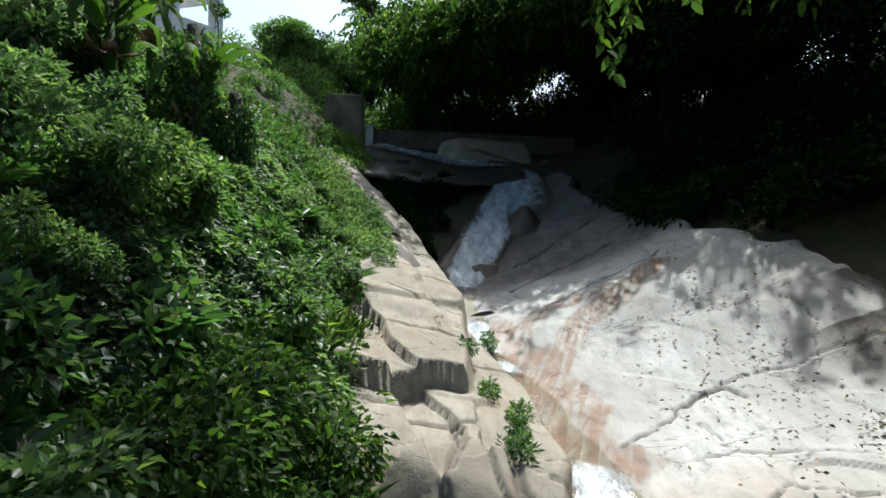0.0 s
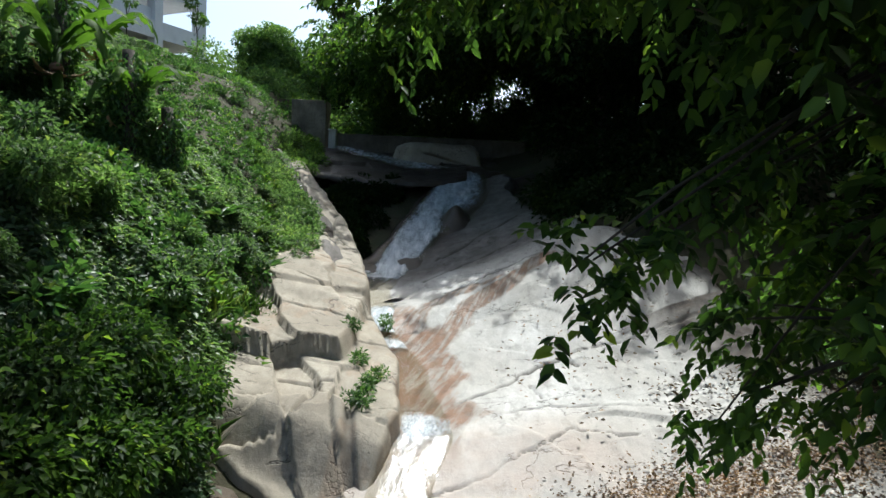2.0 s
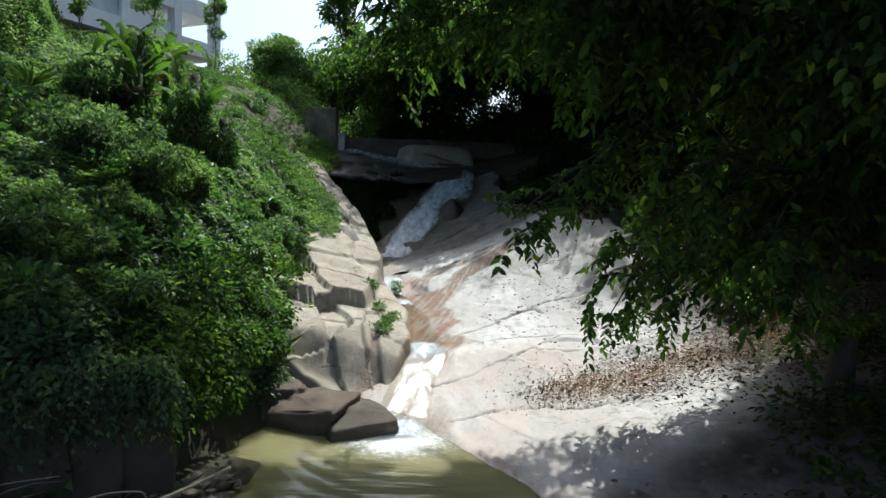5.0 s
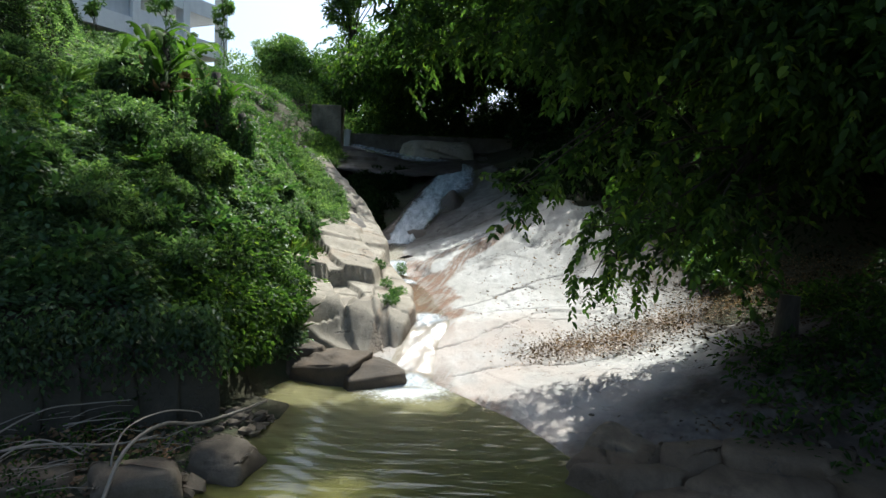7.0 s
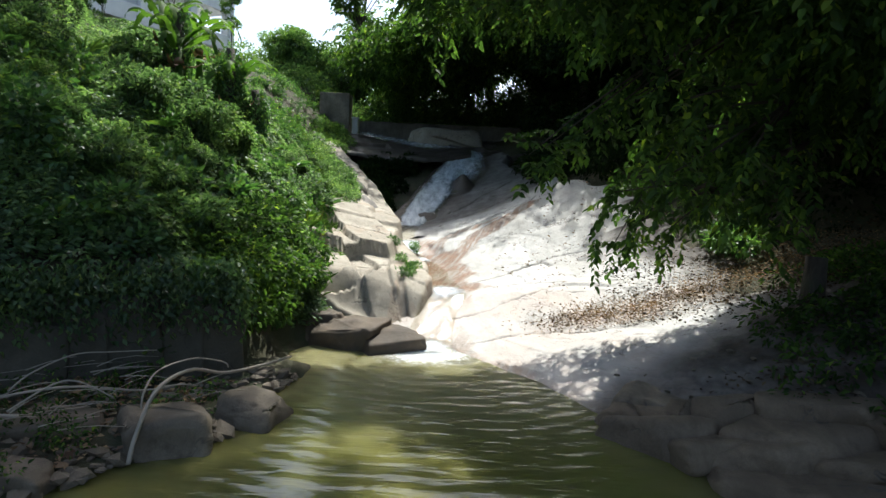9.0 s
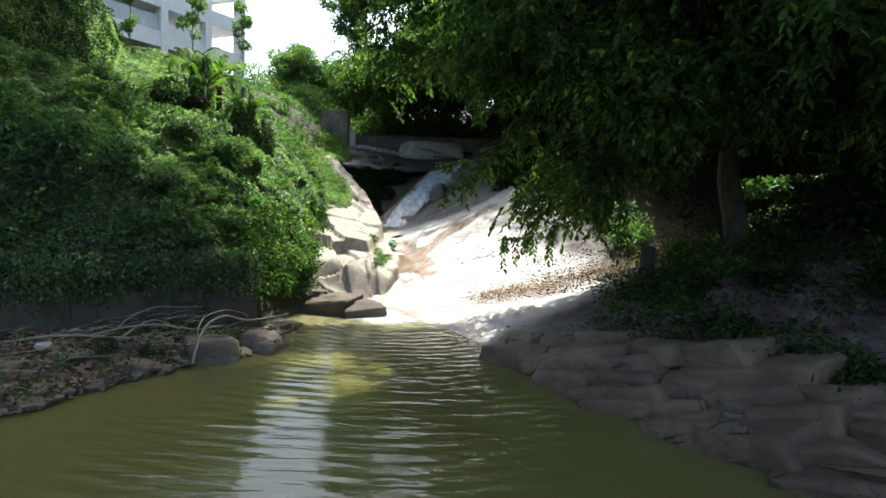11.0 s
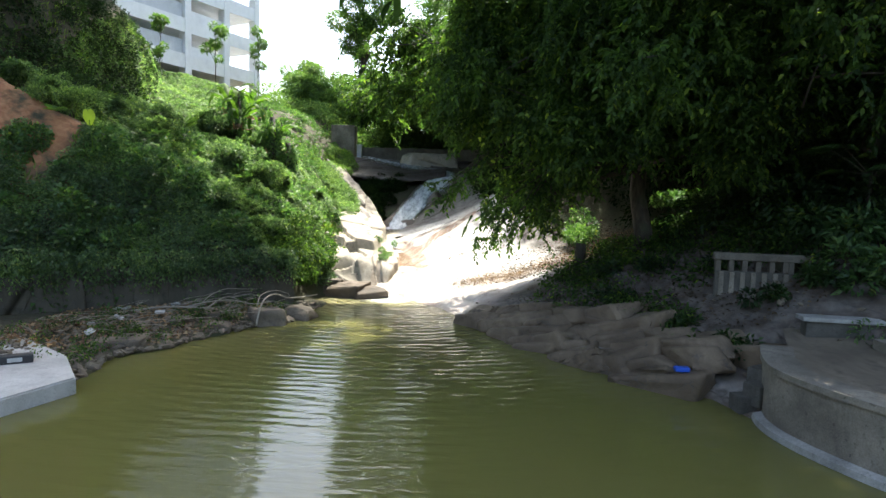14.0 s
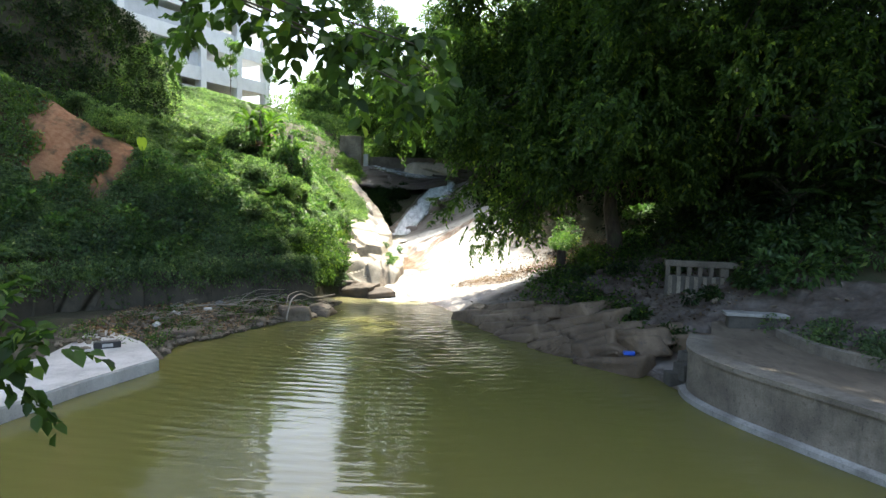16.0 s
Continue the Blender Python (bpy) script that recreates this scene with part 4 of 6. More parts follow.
def twig_leaves(P, D, length, per, L, W, r, oval=False):
    """Drooping sprays: leaves alternating along bent twigs."""
    n = len(P)
    D = D / np.linalg.norm(D, axis=1, keepdims=True)
    t = (np.arange(per) + 0.5) / per
    length = np.broadcast_to(length, (n,))[:, None, None]
    pts = P[:, None] + D[:, None] * length * t[None, :, None] - np.array([0, 0, 1.0]) * length * 0.45 * t[None, :, None] ** 2
    side = np.cross(D, [0, 0, 1.0])
    side = side / (np.linalg.norm(side, axis=1, keepdims=True) + 1e-6)
    sg = np.where(np.arange(per) % 2 == 0, 1.0, -1.0)[None, :, None]
    d = D[:, None] * 0.55 + side[:, None] * sg * 0.8 - np.array([0, 0, 0.55]) + 0.3 * r.normal(size=(n, per, 3))
    nrm = np.array([0, 0, 1.0]) + 0.45 * r.normal(size=(n, per, 3))
    s = (0.75 + 0.5 * r.random(n * per))
    return leaf_arrays(pts.reshape(-1, 3), d.reshape(-1, 3), nrm.reshape(-1, 3), L * s, W * s, oval=oval)


def limb(a, b, r0, r1, seed, bend=0.25, n=7):
    rr = random.Random(seed)
    a, b = Vector(a), Vector(b)
    d = b - a
    off = Vector((rr.uniform(-1, 1), rr.uniform(-1, 1), rr.uniform(0.1, 1))) * d.length * bend
    pts = [a + d * t + off * math.sin(math.pi * t) * 0.5 + Vector((rr.uniform(-1, 1), rr.uniform(-1, 1), 0)) * d.length * 0.015 for t in (i / (n - 1) for i in range(n))]
    return tube(pts, [r0 + (r1 - r0) * (i / (n - 1)) ** 0.7 for i in range(n)])


def tree(base, height, spread, trunk_r, clumps, leaves, L, W, material, seed, label, lean=(0, 0), low=0.45, category="tree"):
    """A tree with a tapered trunk, limbs to each clump of its crown, and small leaves."""
    r = np.random.default_rng(seed)
    t = thing("tree", base, label, category)
    top = Vector((lean[0], lean[1], height * 0.85))
    wood = [limb((0, 0, -0.5), top, trunk_r, trunk_r * 0.25, seed, 0.06, 9)]
    cs, rs = [], []
    for k in range(clumps):
        a = r.random() * 2 * math.pi
        q = r.random() ** 0.6
        h = low + (1 - low) * r.random()
        w = spread * (0.35 + 0.65 * math.sin(math.pi * min(1, max(0.12, (h - low * 0.7) / (1.06 - low * 0.7)))))
        c = np.array([lean[0] * h + math.cos(a) * w * q, lean[1] * h + math.sin(a) * w * q, height * h])
        cs.append(c), rs.append(spread * (0.2 + 0.2 * r.random()))
        s = max(0.25, h - 0.22)
        st = top * (s / 0.85 if s < 0.85 else 1)
        wood.append(limb(tuple(st), tuple(c), trunk_r * 0.3 * (1.2 - h), 0.02, seed * 31 + k, 0.2, 5))
    tubes_mesh(wood, "trunk", BARK, t)
    V, F = cloud_leaves(cs, rs, leaves, L, W, r)
    blade_mesh("crown", V, F, material, t)
    return t


def ground_at(x, y):
    return float(ground_z(np.array([x]), np.array([y]))[0])


# trees behind the weir and on the skyline
FAR = [  # x, y, height, spread, leaves, low
    (-6.6, 46, 20, 3.3, 17000, 0.40), (-14.8, 54, 6.3, 2.6, 8000, 0.2), (-17.6, 62, 6, 2.4, 6000, 0.3),
    (-12.6, 60, 6, 2.8, 7000, 0.2), (-2.2, 58, 15, 3.6, 9000, 0.2), (1.0, 52, 18, 3.8, 10000, 0.25), (4.5, 46, 16, 4.2, 10000, 0.2),
    (9.0, 44, 17, 4.6, 10000, 0.15), (13, 38, 17, 4.8, 10000, 0.15), (-10.5, 40, 3.4, 2.2, 6000, 0.1), (-7.4, 42, 4.2, 2.2, 7000, 0.1),
    (-3.6, 40, 6.0, 2.6, 8000, 0.05), (-0.5, 38, 6.5, 2.6, 8000, 0.05), (3.0, 37, 8.5, 3.0, 9000, 0.1), (7.0, 35, 11, 3.4, 9000, 0.1)]
for k, (x, y, h, s, n, lo) in enumerate(FAR):
    tree((x, y, ground_at(x, y)), h, s, 0.16 + h * 0.012, 16 + int(h), n, 0.30 if h > 9 else 0.24, 0.15 if h > 9 else 0.13, LEAF_FAR, 100 + k,
         "tall leafy forest tree behind the weir" if h > 9 else "dense green sapling behind the weir")

vr = np.random.default_rng(45)
vh = vr.random(70) * 7.5
V, F = cloud_leaves(np.stack([-6.6 + vr.normal(0, 0.45, 70), 45.6 + vr.normal(0, 0.4, 70), ground_at(-6.6, 46) + vh], 1), 0.95 - 0.06 * vh, 15000, 0.24, 0.12, vr, 0.9, 0.4)
tagged(blade_mesh("trunk_creepers", V, F, LEAF_SHADED), "dark creepers wrapped thickly round a tall trunk", "vines", kind="stuff")

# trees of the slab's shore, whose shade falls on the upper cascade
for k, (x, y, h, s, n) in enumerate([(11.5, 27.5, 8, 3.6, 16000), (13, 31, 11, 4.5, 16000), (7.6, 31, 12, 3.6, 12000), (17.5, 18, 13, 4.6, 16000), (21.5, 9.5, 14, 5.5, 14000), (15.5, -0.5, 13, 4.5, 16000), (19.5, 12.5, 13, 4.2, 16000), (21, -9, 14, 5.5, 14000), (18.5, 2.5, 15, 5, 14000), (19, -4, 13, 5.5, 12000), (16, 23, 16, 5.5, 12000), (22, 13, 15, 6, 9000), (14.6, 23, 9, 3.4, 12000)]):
    # leaves past y 12 are darkest: shade put into the colour
    tree((x, y, ground_at(x, y)), h, s, 0.2 + h * 0.012, 26, n, 0.24, 0.11, LEAF_DEEP_SHADED if y > 12 else LEAF_SHADED, 200 + k, "broadleaf tree on the shaded bank, shade put into its dark leaves", low=0.12)

# the big tree whose boughs hang over the slab and the pool
def bough_tree(base, targets, sprays, spread, L, W, label, seed, top=(-0.3, 0.4, 9.5), trunk_r=0.34, per=13, length=0.55, low=2.6, attach=0.8, leaf=None):
    """A tree built bough by bough, each ending in a bunch of drooping leafy sprays."""
    t = thing("overhanging_tree", base, label, "tree")
    r = np.random.default_rng(seed)
    wood = [limb((0, 0, -0.6), top, trunk_r, trunk_r * 0.35, seed, 0.05, 10)]
    P, Dv, mains = [], [], []
    for k, place in enumerate(targets):
        count, wide = (place[3], place[4]) if len(place) > 3 else (sprays, spread)
        loc = np.asarray(place[:3], float) - np.asarray(base, float)
        if k % 9 == 0 or not mains:
            s = min(0.96, max(low / top[2], (loc[2] * attach) / top[2]))
            start = np.array(top) * s
            wood.append(limb(tuple(start), tuple(loc), trunk_r * 0.3, 0.015, 300 + k + seed, 0.22, 8))
            mains.append((start, loc))
        else:
            a, b = min(mains, key=lambda q: np.linalg.norm(q[1] - loc))
            wood.append(limb(tuple(a * 0.35 + b * 0.65), tuple(loc), trunk_r * 0.1, 0.01, 300 + k + seed, 0.2, 5))
        P.append(loc + r.normal(size=(count, 3)) * np.asarray(wide))
        Dv.append(r.normal(size=(count, 3)) + np.array([-0.3, -0.2, -0.35]))
    tubes_mesh(wood, "trunk", BARK, t)
    V, F = twig_leaves(np.concatenate(P), np.concatenate(Dv), length, per, L, W, r, L < 0.2)
    blade_mesh("crown", V, F, leaf or LEAF_CANOPY, t)
    return t


r = np.random.default_rng(31)
targets = []
while len(targets) < 95:
    tx, ty = 4.0 + 10.5 * r.random(), 0.2 + 8.5 * r.random()
    lowest = np.interp(tx, [4.0, 5.0, 6.5, 8, 10, 14], [6.7, 5.9, 5.8, 6.0, 6.3, 6.5])
    tz = lowest + (11.5 - lowest) * r.random() ** 1.15
    if ty < (6.2 if tx > 7 else 7.2):
        targets.append((tx, ty, tz))
targets = [(a, b, c, 76, 0.42) for a, b, c in targets]
targets += [(6.5 + 6.5 * r.random(), -1.2 + 2.4 * r.random(), 4.9 + 4.5 * r.random(), 80, 0.42) for _ in range(34)]
targets += [(a, b, c, n, 0.2) for a, b, c, n in ((3.45, 3.4, 3.85, 5), (3.7, 3.4, 3.95, 6), (4.05, 3.5, 4.05, 7), (4.4, 3.6, 4.3, 8), (4.9, 3.8, 4.7, 12), (5.3, 4.0, 5.1, 18),
             (5.15, 4.3, 2.3, 5), (5.4, 4.2, 2.6, 7), (5.7, 4.2, 2.9, 9), (6.2, 4.1, 2.7, 8), (5.2, 4.5, 3.3, 7), (5.6, 4.4, 3.5, 10), (6.5, 4.2, 3.3, 12), (6.1, 4.5, 3.9, 16), (6.6, 4.9, 3.7, 22),
             (7.2, 4.2, 3.4, 20), (6.2, 4.6, 4.3, 26), (7.0, 3.4, 4.3, 26), (7.8, 3.5, 4.4, 26), (8.4, 2.2, 4.6, 26), (7.4, 1.6, 5.0, 26))]
targets += [(6.8 + 5.2 * r.random(), 2.0 + 5.4 * r.random(), 7.6 + 3.4 * r.random(), 80, 0.5) for _ in range(40)]
targets += [(a, b, c, 45, 0.34) for a, b, c in ((3.2, 6.5, 7.4), (4.2, 7.0, 7.8), (2.5, 7.0, 8.6), (1.4, 7.2, 9.6), (3.2, 5.2, 8.8), (2.0, 6.6, 7.6), (7.0, 0.2, 5.4))]
targets += [(a, b, c, 22, 0.3) for a, b, c in ((1.0, 7.2, 8.7), (1.3, 6.9, 7.7), (1.7, 6.8, 7.0), (0.6, 7.3, 9.6))]
targets += [(1.7 + 4.2 * k_, 5.8 + 2.0 * r.random(), 10.0 - (4.4 * k_ - 0.6) * r.random(), 20, 0.36) for k_ in (r.random() for _ in range(26))]
targets += [(8.2 + 6.5 * r.random(), -4.6 + 6.4 * r.random(), 6.0 + 4.5 * r.random(), 60, 0.5) for _ in range(56)]
for _ in range(34):
    tx, tz = 7.2 + 5.2 * r.random(), 6.3 + 2.5 * r.random()
    targets.append((tx, 5.1 + (tx - 7) * 1.1 - 3.0 * r.random() + 0.565 * (tz - 7), tz, 60, 0.42))
rb = np.random.default_rng(407)
targets += [(5.3 + 2.0 * rb.random(), 1.4 + 1.6 * rb.random(), 3.2 + 1.5 * rb.random(), 16, 0.3) for _ in range(9)]
sun_gap = [(10.7, 14.6, 3.4, 5.6), (9.6, 11.0, 2.6, 3.4)]      # where the sun comes through to the bank
targets = [p for p in targets if not any(a < p[0] - 0.12 * (p[2] - 4) < b and c < p[1] - 0.565 * (p[2] - 4) < d for a, b, c, d in sun_gap)]
bough_tree((10.1, 2.6, ground_at(10.1, 2.6)), targets, 88, 0.42, 0.165, 0.08, "large dark tree with boughs drooping over slab and pool", 5)

# unseen tall trees added so that their crowns shade the pool and banks from above
left_targets, right_targets = [], []
while len(left_targets) < 190:
    tx, ty = -14 + 22.5 * r.random(), -4 + 32 * r.random()
    if ty < np.interp(tx, [-14, -9, -6, -3, -1.2, 1.2, 2.2], [27.0, 25.0, 21.8, 19.2, 18.2, 17.6, 13.2]):
        left_targets.append((tx, ty, 28 + 3 * r.random()))
while len(right_targets) < 42:
    tx, ty = 6.2 + 12 * r.random(), -10 + 18.5 * r.random()
    right_targets.append((tx, ty, 14.5 + 3 * r.random()))
left_targets += [(gx_ + r.normal(0, 0.3), gy_ + r.normal(0, 0.3), 28 + 2.5 * r.random()) for gx_ in np.arange(-2, 13, 2.1) for gy_ in np.arange(-2, 11.6, 2.1)]
left_targets += [(gx_ + r.normal(0, 0.3), gy_ + r.normal(0, 0.3), 28 + 2.5 * r.random()) for gx_ in (1.3, 3.1) for gy_ in (13.2, 14.6)]
bough_tree((-15.5, -8.0, ground_at(-15.5, -8.0)), left_targets, 36, (1.3, 1.3, 0.5), 0.5, 0.27, "unseen tall broadleaf tree added to shade the pool and banks", 6, (0.5, 0.5, 26), 0.55, 9, 1.2, 14)
bough_tree((18.5, -9.0, ground_at(18.5, -9.0)), right_targets, 100, (1.3, 1.3, 0.5), 0.5, 0.27, "unseen tall broadleaf tree added to shade the pool and banks", 8, (-0.5, 0.5, 14), 0.5, 9, 1.2, 8)

# tree added over the upper cascade to keep it in shade, crown set by the shade's edge
gully_targets = []
while len(gully_targets) < 300:
    tx, ty, tz = 0.6 + 14.5 * r.random(), 17 + 19 * r.random(), 11.5 + 5 * r.random()
    rise = tz - np.interp(tx, [1, 9], [2.0, 4.0])
    sx_, sy_ = tx - 0.12 * rise, ty - 0.565 * rise      # where its shade falls
    if sy_ > np.interp(sx_, [1.4, 3.4, 5.0, 6.1, 8.1, 12.0], [16.4, 15.4, 14.7, 13.9, 12.8, 11.0]) + 0.3:
        gully_targets.append((tx, ty, tz if tx > 3.2 else 11.3 + 0.3 * (tz - 11.5)))
gully_targets += [(-4 + 4.5 * r.random(), 30 + 6 * r.random(), 11.2 + 1.4 * r.random()) for _ in range(20)]
gully_targets += [(-4.2 + 7 * r.random(), 28.5 + 7 * r.random(), 10.6 + 1.6 * r.random()) for _ in range(24)]
gully_targets += [(-1.6 + 3.8 * r.random(), 24.5 + 5.5 * r.random(), 10.5 + 1.2 * r.random()) for _ in range(16)]
bough_tree((9.0, 26.5, ground_at(9.0, 26.5)), gully_targets, 60, (0.9, 0.9, 0.5), 0.28, 0.14, "leafy tree added to shade the upper cascade", 12, (-1.0, -0.5, 11), 0.35, 9, 0.8, 5, 0.8, LEAF_CANOPY)

# low bough with large leaves reaching in over the pool
bough_tree((-7.5, -14.5, ground_at(-7.5, -14.5)), [(1.3, -13.1, 6.5), (2.1, -13.4, 6.5), (3.1, -13.9, 6.15), (3.6, -14.1, 5.75), (4.0, -13.9, 5.45), (4.1, -12.6, 6.2), (3.7, -12.3, 6.3), (2.6, -13.6, 6.4), (-1.5, -14.2, 6.4)],
           12, (0.22, 0.22, 0.16), 0.19, 0.12, "broad-leaved tree reaching over the pool", 9, (2.0, 0.2, 9.5), 0.2, 8, 0.45, 3, 3.0)

bough_tree((-5.2, -14.5, ground_at(-5.2, -14.5)), [(0.4, -14.9, 2.75), (0.15, -15.0, 2.5), (-0.2, -14.6, 2.8)], 9, (0.24, 0.24, 0.18), 0.19, 0.12, "arching broad-leaved shrub reaching over the water", 19, (1.2, -0.1, 3.2), 0.06, 8, 0.45, 2, 1.2)

# shaded undergrowth that closes the banks and the valley behind the weir
r = np.random.default_rng(41)


def thicket(name, label, x, y, rise, count, L, W, material, radius=(0.7, 1.5)):
    z = ground_z(x, y)
    rad = radius[0] + (radius[1] - radius[0]) * r.random(len(x))
    c = np.stack([x, y, z + rise * r.random(len(x)) ** 1.3 + 0.2], 1)
    V, F = cloud_leaves(c, rad, count, L, W, r, 0.9, 0.3)
    return tagged(blade_mesh(name, V, F, material), label, "undergrowth", kind="stuff")


x, y = -14 + 26 * r.random(260), 33.5 + 14 * r.random(260) ** 1.3
y = np.where(x < -5, y + 2, y)
thicket("undergrowth", "tangled green undergrowth behind the weir", x, y, np.where(x < -5, 0.7, 2.4), 60000, 0.24, 0.12, LEAF_FAR)
x, y = 5.5 + 17 * r.random(560), -3 + 33 * r.random(560)
ok = (x - xr(y) > np.interp(y, [4, 8, 12, 14, 17, 19], [7.5, 9.5, 9.0, 7.2, 6.4, 4.0]))
back = ok & (y > 9)
fx, fy = 5.4 + 8 * r.random(150), 13.6 + 7 * r.random(150)
low_fern = fy > np.interp(fx, [5, 6, 6.7, 8, 12], [15.8, 15.0, 14.2, 13.4, 13.0])
# ferns added over bare soil; their near-black leaves stand for the shade
thicket("slope_ferns", "ferns added above the slab, shade put into their near-black leaves", fx[low_fern], fy[low_fern], 0.5, 22000, 0.2, 0.1, LEAF_DEEP_SHADED, (0.4, 0.8))
# near-black leaf colour stands for the black shade behind the slab
thicket("deep_undergrowth", "undergrowth behind the slab, shade put into its near-black leaves", x[back], y[back], 5.0, 70000, 0.22, 0.10, LEAF_DEEP_SHADED)
ok &= (y <= 9) & ~((x > 10.3) & (x < 15.2) & (y > 3.6) & (y < 8.6))
# darkened leaves hold the shade under the trees
thicket("shade_undergrowth", "undergrowth under the trees of the shaded bank, shade put into its dark leaves", x[ok], y[ok], np.where((y[ok] < 4.6) & (x[ok] < 15.5), 0.7, 5.0), 45000, 0.2, 0.09, LEAF_SHADED, (0.5, 1.1))


x, y = -3 + 13 * r.random(120), 32.6 + 5 * r.random(120)
thicket("weir_undergrowth", "dark dense undergrowth right behind the weir", x, y, 2.6, 42000, 0.2, 0.1, LEAF_FAR)


x, y = 6.8 + 11 * r.random(900), -4.6 + 10 * r.random(900)
ok = (x - xr(y) > np.interp(y, [-5, -2, 1, 3, 5], [1.9, 2.2, 2.6, 4.2, 6.5]) + 0.5 * r.normal(size=900)) & ((y > -3.9) | (x < 11)) & (fbm(x * 0.6, y * 0.6, 3, 97) > -0.1) & ~((x > 9.8) & (y < -1.7))
thicket("bank_ferns", "low dark ferns and creepers on the shaded bank", x[ok], y[ok], 0.2, 27000, 0.13, 0.06, LEAF_CANOPY, (0.18, 0.42))
x, y = 13.0 + 5 * r.random(46), -4.3 + 3.2 * r.random(46)
thicket("terrace_shrubs", "broad-leaved dark green shrubs behind the terrace", x, y, 0.5, 8000, 0.22, 0.09, LEAF_SHRUB, (0.3, 0.6))


# ---- the green bank ----
def on_bank(n, y0, y1, d0, d1, r):
    y = y0 + (y1 - y0) * r.random(n)
    d = d0 + (d1 - d0) * r.random(n) ** 0.8
    return xl(y) - d, y


WALL_Y, WALL_D = [-12, -6, -2.5, -1, 0, 1, 2, 3], [6.5, 6.3, 6.0, 4.5, 3.6, 2.2, 0.9, 0.6]


def cover(name, label, clumps, leaves, y0, y1, d0, d1, L, W, radius, seed, material, gap=-0.45, lift=0.4):
    r = np.random.default_rng(seed)
    x, y = on_bank(clumps, y0, y1, d0, d1, r)
    keep = (xl(y) - x > verge(y) + 0.35 + 0.25 * r.normal(size=len(x))) & ((y > 3.5) | (xl(y) - x > np.interp(y, WALL_Y, WALL_D) + 0.1)) & (fbm(x * 0.75, y * 0.75, 3, 91) > gap)
    keep &= ~((((x + 9.5) / 1.5) ** 2 + ((y - 2.0) / 2.1) ** 2) < 0.9 + 2.4 * fbm(x, y, 3, 92))
    x, y = x[keep], y[keep]
    rad = radius[0] + (radius[1] - radius[0]) * r.random(len(x)) ** 2.2
    mound = np.interp(y, [2, 9, 12], [0.7, 0.35, 0.1]) * np.clip(fbm(x * 0.5, y * 0.5, 3, 93), 0, 1) * step(xl(y) - x, verge(y) + 0.6, verge(y) + 2.0)
    V, F = cloud_leaves(np.stack([x, y, ground_z(x, y) + rad * lift + mound], 1), rad, leaves, L, W, r, 0.9, 0.1)
    return tagged(blade_mesh(name, V, F, material), label, "ground cover", kind="stuff")


def creeper_mat(name, label, leaves, y0, y1, d0, d1, L, W, seed, material, deep=0.2, bumps=0.34):
    """A thin quilt of leaves that follows the bank in soft humps, most of them turned to the light."""
    r = np.random.default_rng(seed)
    y = y0 + (y1 - y0) * r.random(leaves)
    x = xl(y) - d0 - (d1 - d0) * r.random(leaves)
    d = xl(y) - x
    edge = verge(y) + 0.25 + 0.5 * fbm(x * 1.1, y * 1.1, 3, 94) + 0.12 * r.normal(size=leaves)
    keep = (d > edge) & ((y > 3.5) | (d > np.interp(y, WALL_Y, WALL_D) + 0.05))
    keep &= ~((((x + 9.5) / 1.6) ** 2 + ((y - 2.0) / 2.2) ** 2) < 0.9 + 2.4 * fbm(x, y, 3, 92))
    x, y = x[keep], y[keep]

    def top(u, v):
        h = bumps * np.clip(0.5 + fbm(u * 0.8, v * 0.8, 3, 93), 0, 1.4) + 0.5 * bumps * np.abs(fbm(u * 2.6, v * 2.6, 2, 96)) * 2
        return ground_z(u, v) + h * step(xl(v) - u, verge(v) + 0.2, verge(v) + 1.2)

    e = 0.12
    z = top(x, y)
    nx, ny = -(top(x + e, y) - z) / e, -(top(x, y + e) - z) / e
    N = np.stack([np.clip(nx, -1.5, 1.5) * 0.6, np.clip(ny, -1.5, 1.5) * 0.6, np.ones(len(x))], 1) + 0.55 * unit(len(x), r)
    D = np.stack([r.normal(size=len(x)) + 0.3 * nx, r.normal(size=len(x)) + 0.3 * ny, 0.35 * r.normal(size=len(x)) - 0.15], 1)
    P = np.stack([x, y, z - deep * r.random(len(x)) ** 2 + 0.06 * r.random(len(x))], 1)
    s = 0.6 + 0.8 * r.random(len(x))
    V, F = leaf_arrays(P, D, N, L * s, W * s)
    return tagged(blade_mesh(name, V, F, material), label, "ground cover", kind="stuff")


creeper_mat("ground_cover", "dense green creepers and low weeds covering the bank", 330000, -7, 17, 1.6, 9.5, 0.10, 0.064, 51, LEAF_CREEPER)
cover("broad_leaf_cover", "clumps of larger broad leaves among the creepers", 420, 20000, -5, 13, 1.9, 9, 0.15, 0.095, (0.2, 0.45), 56, LEAF_SHRUB, 0.0, 0.6)
# hedge takes the darkened leaf: the slope's shade is in its colour
cover("hedge", "hedge on the steep slope below the fence, darkened for its shade", 1900, 95000, -6, 27, 13.2, 17.0, 0.14, 0.08, (0.2, 0.42), 54, LEAF_SHADED)
creeper_mat("upper_cover", "short green weeds on the upper slope", 150000, -12, 34, 9, 15, 0.15, 0.075, 52, LEAF_CREEPER, 0.12, 0.2)
cover("rear_cover", "green scrub beside the upper cascade", 700, 45000, 15, 34, 1.6, 9, 0.12, 0.07, (0.12, 0.32), 53, LEAF_SHRUB)


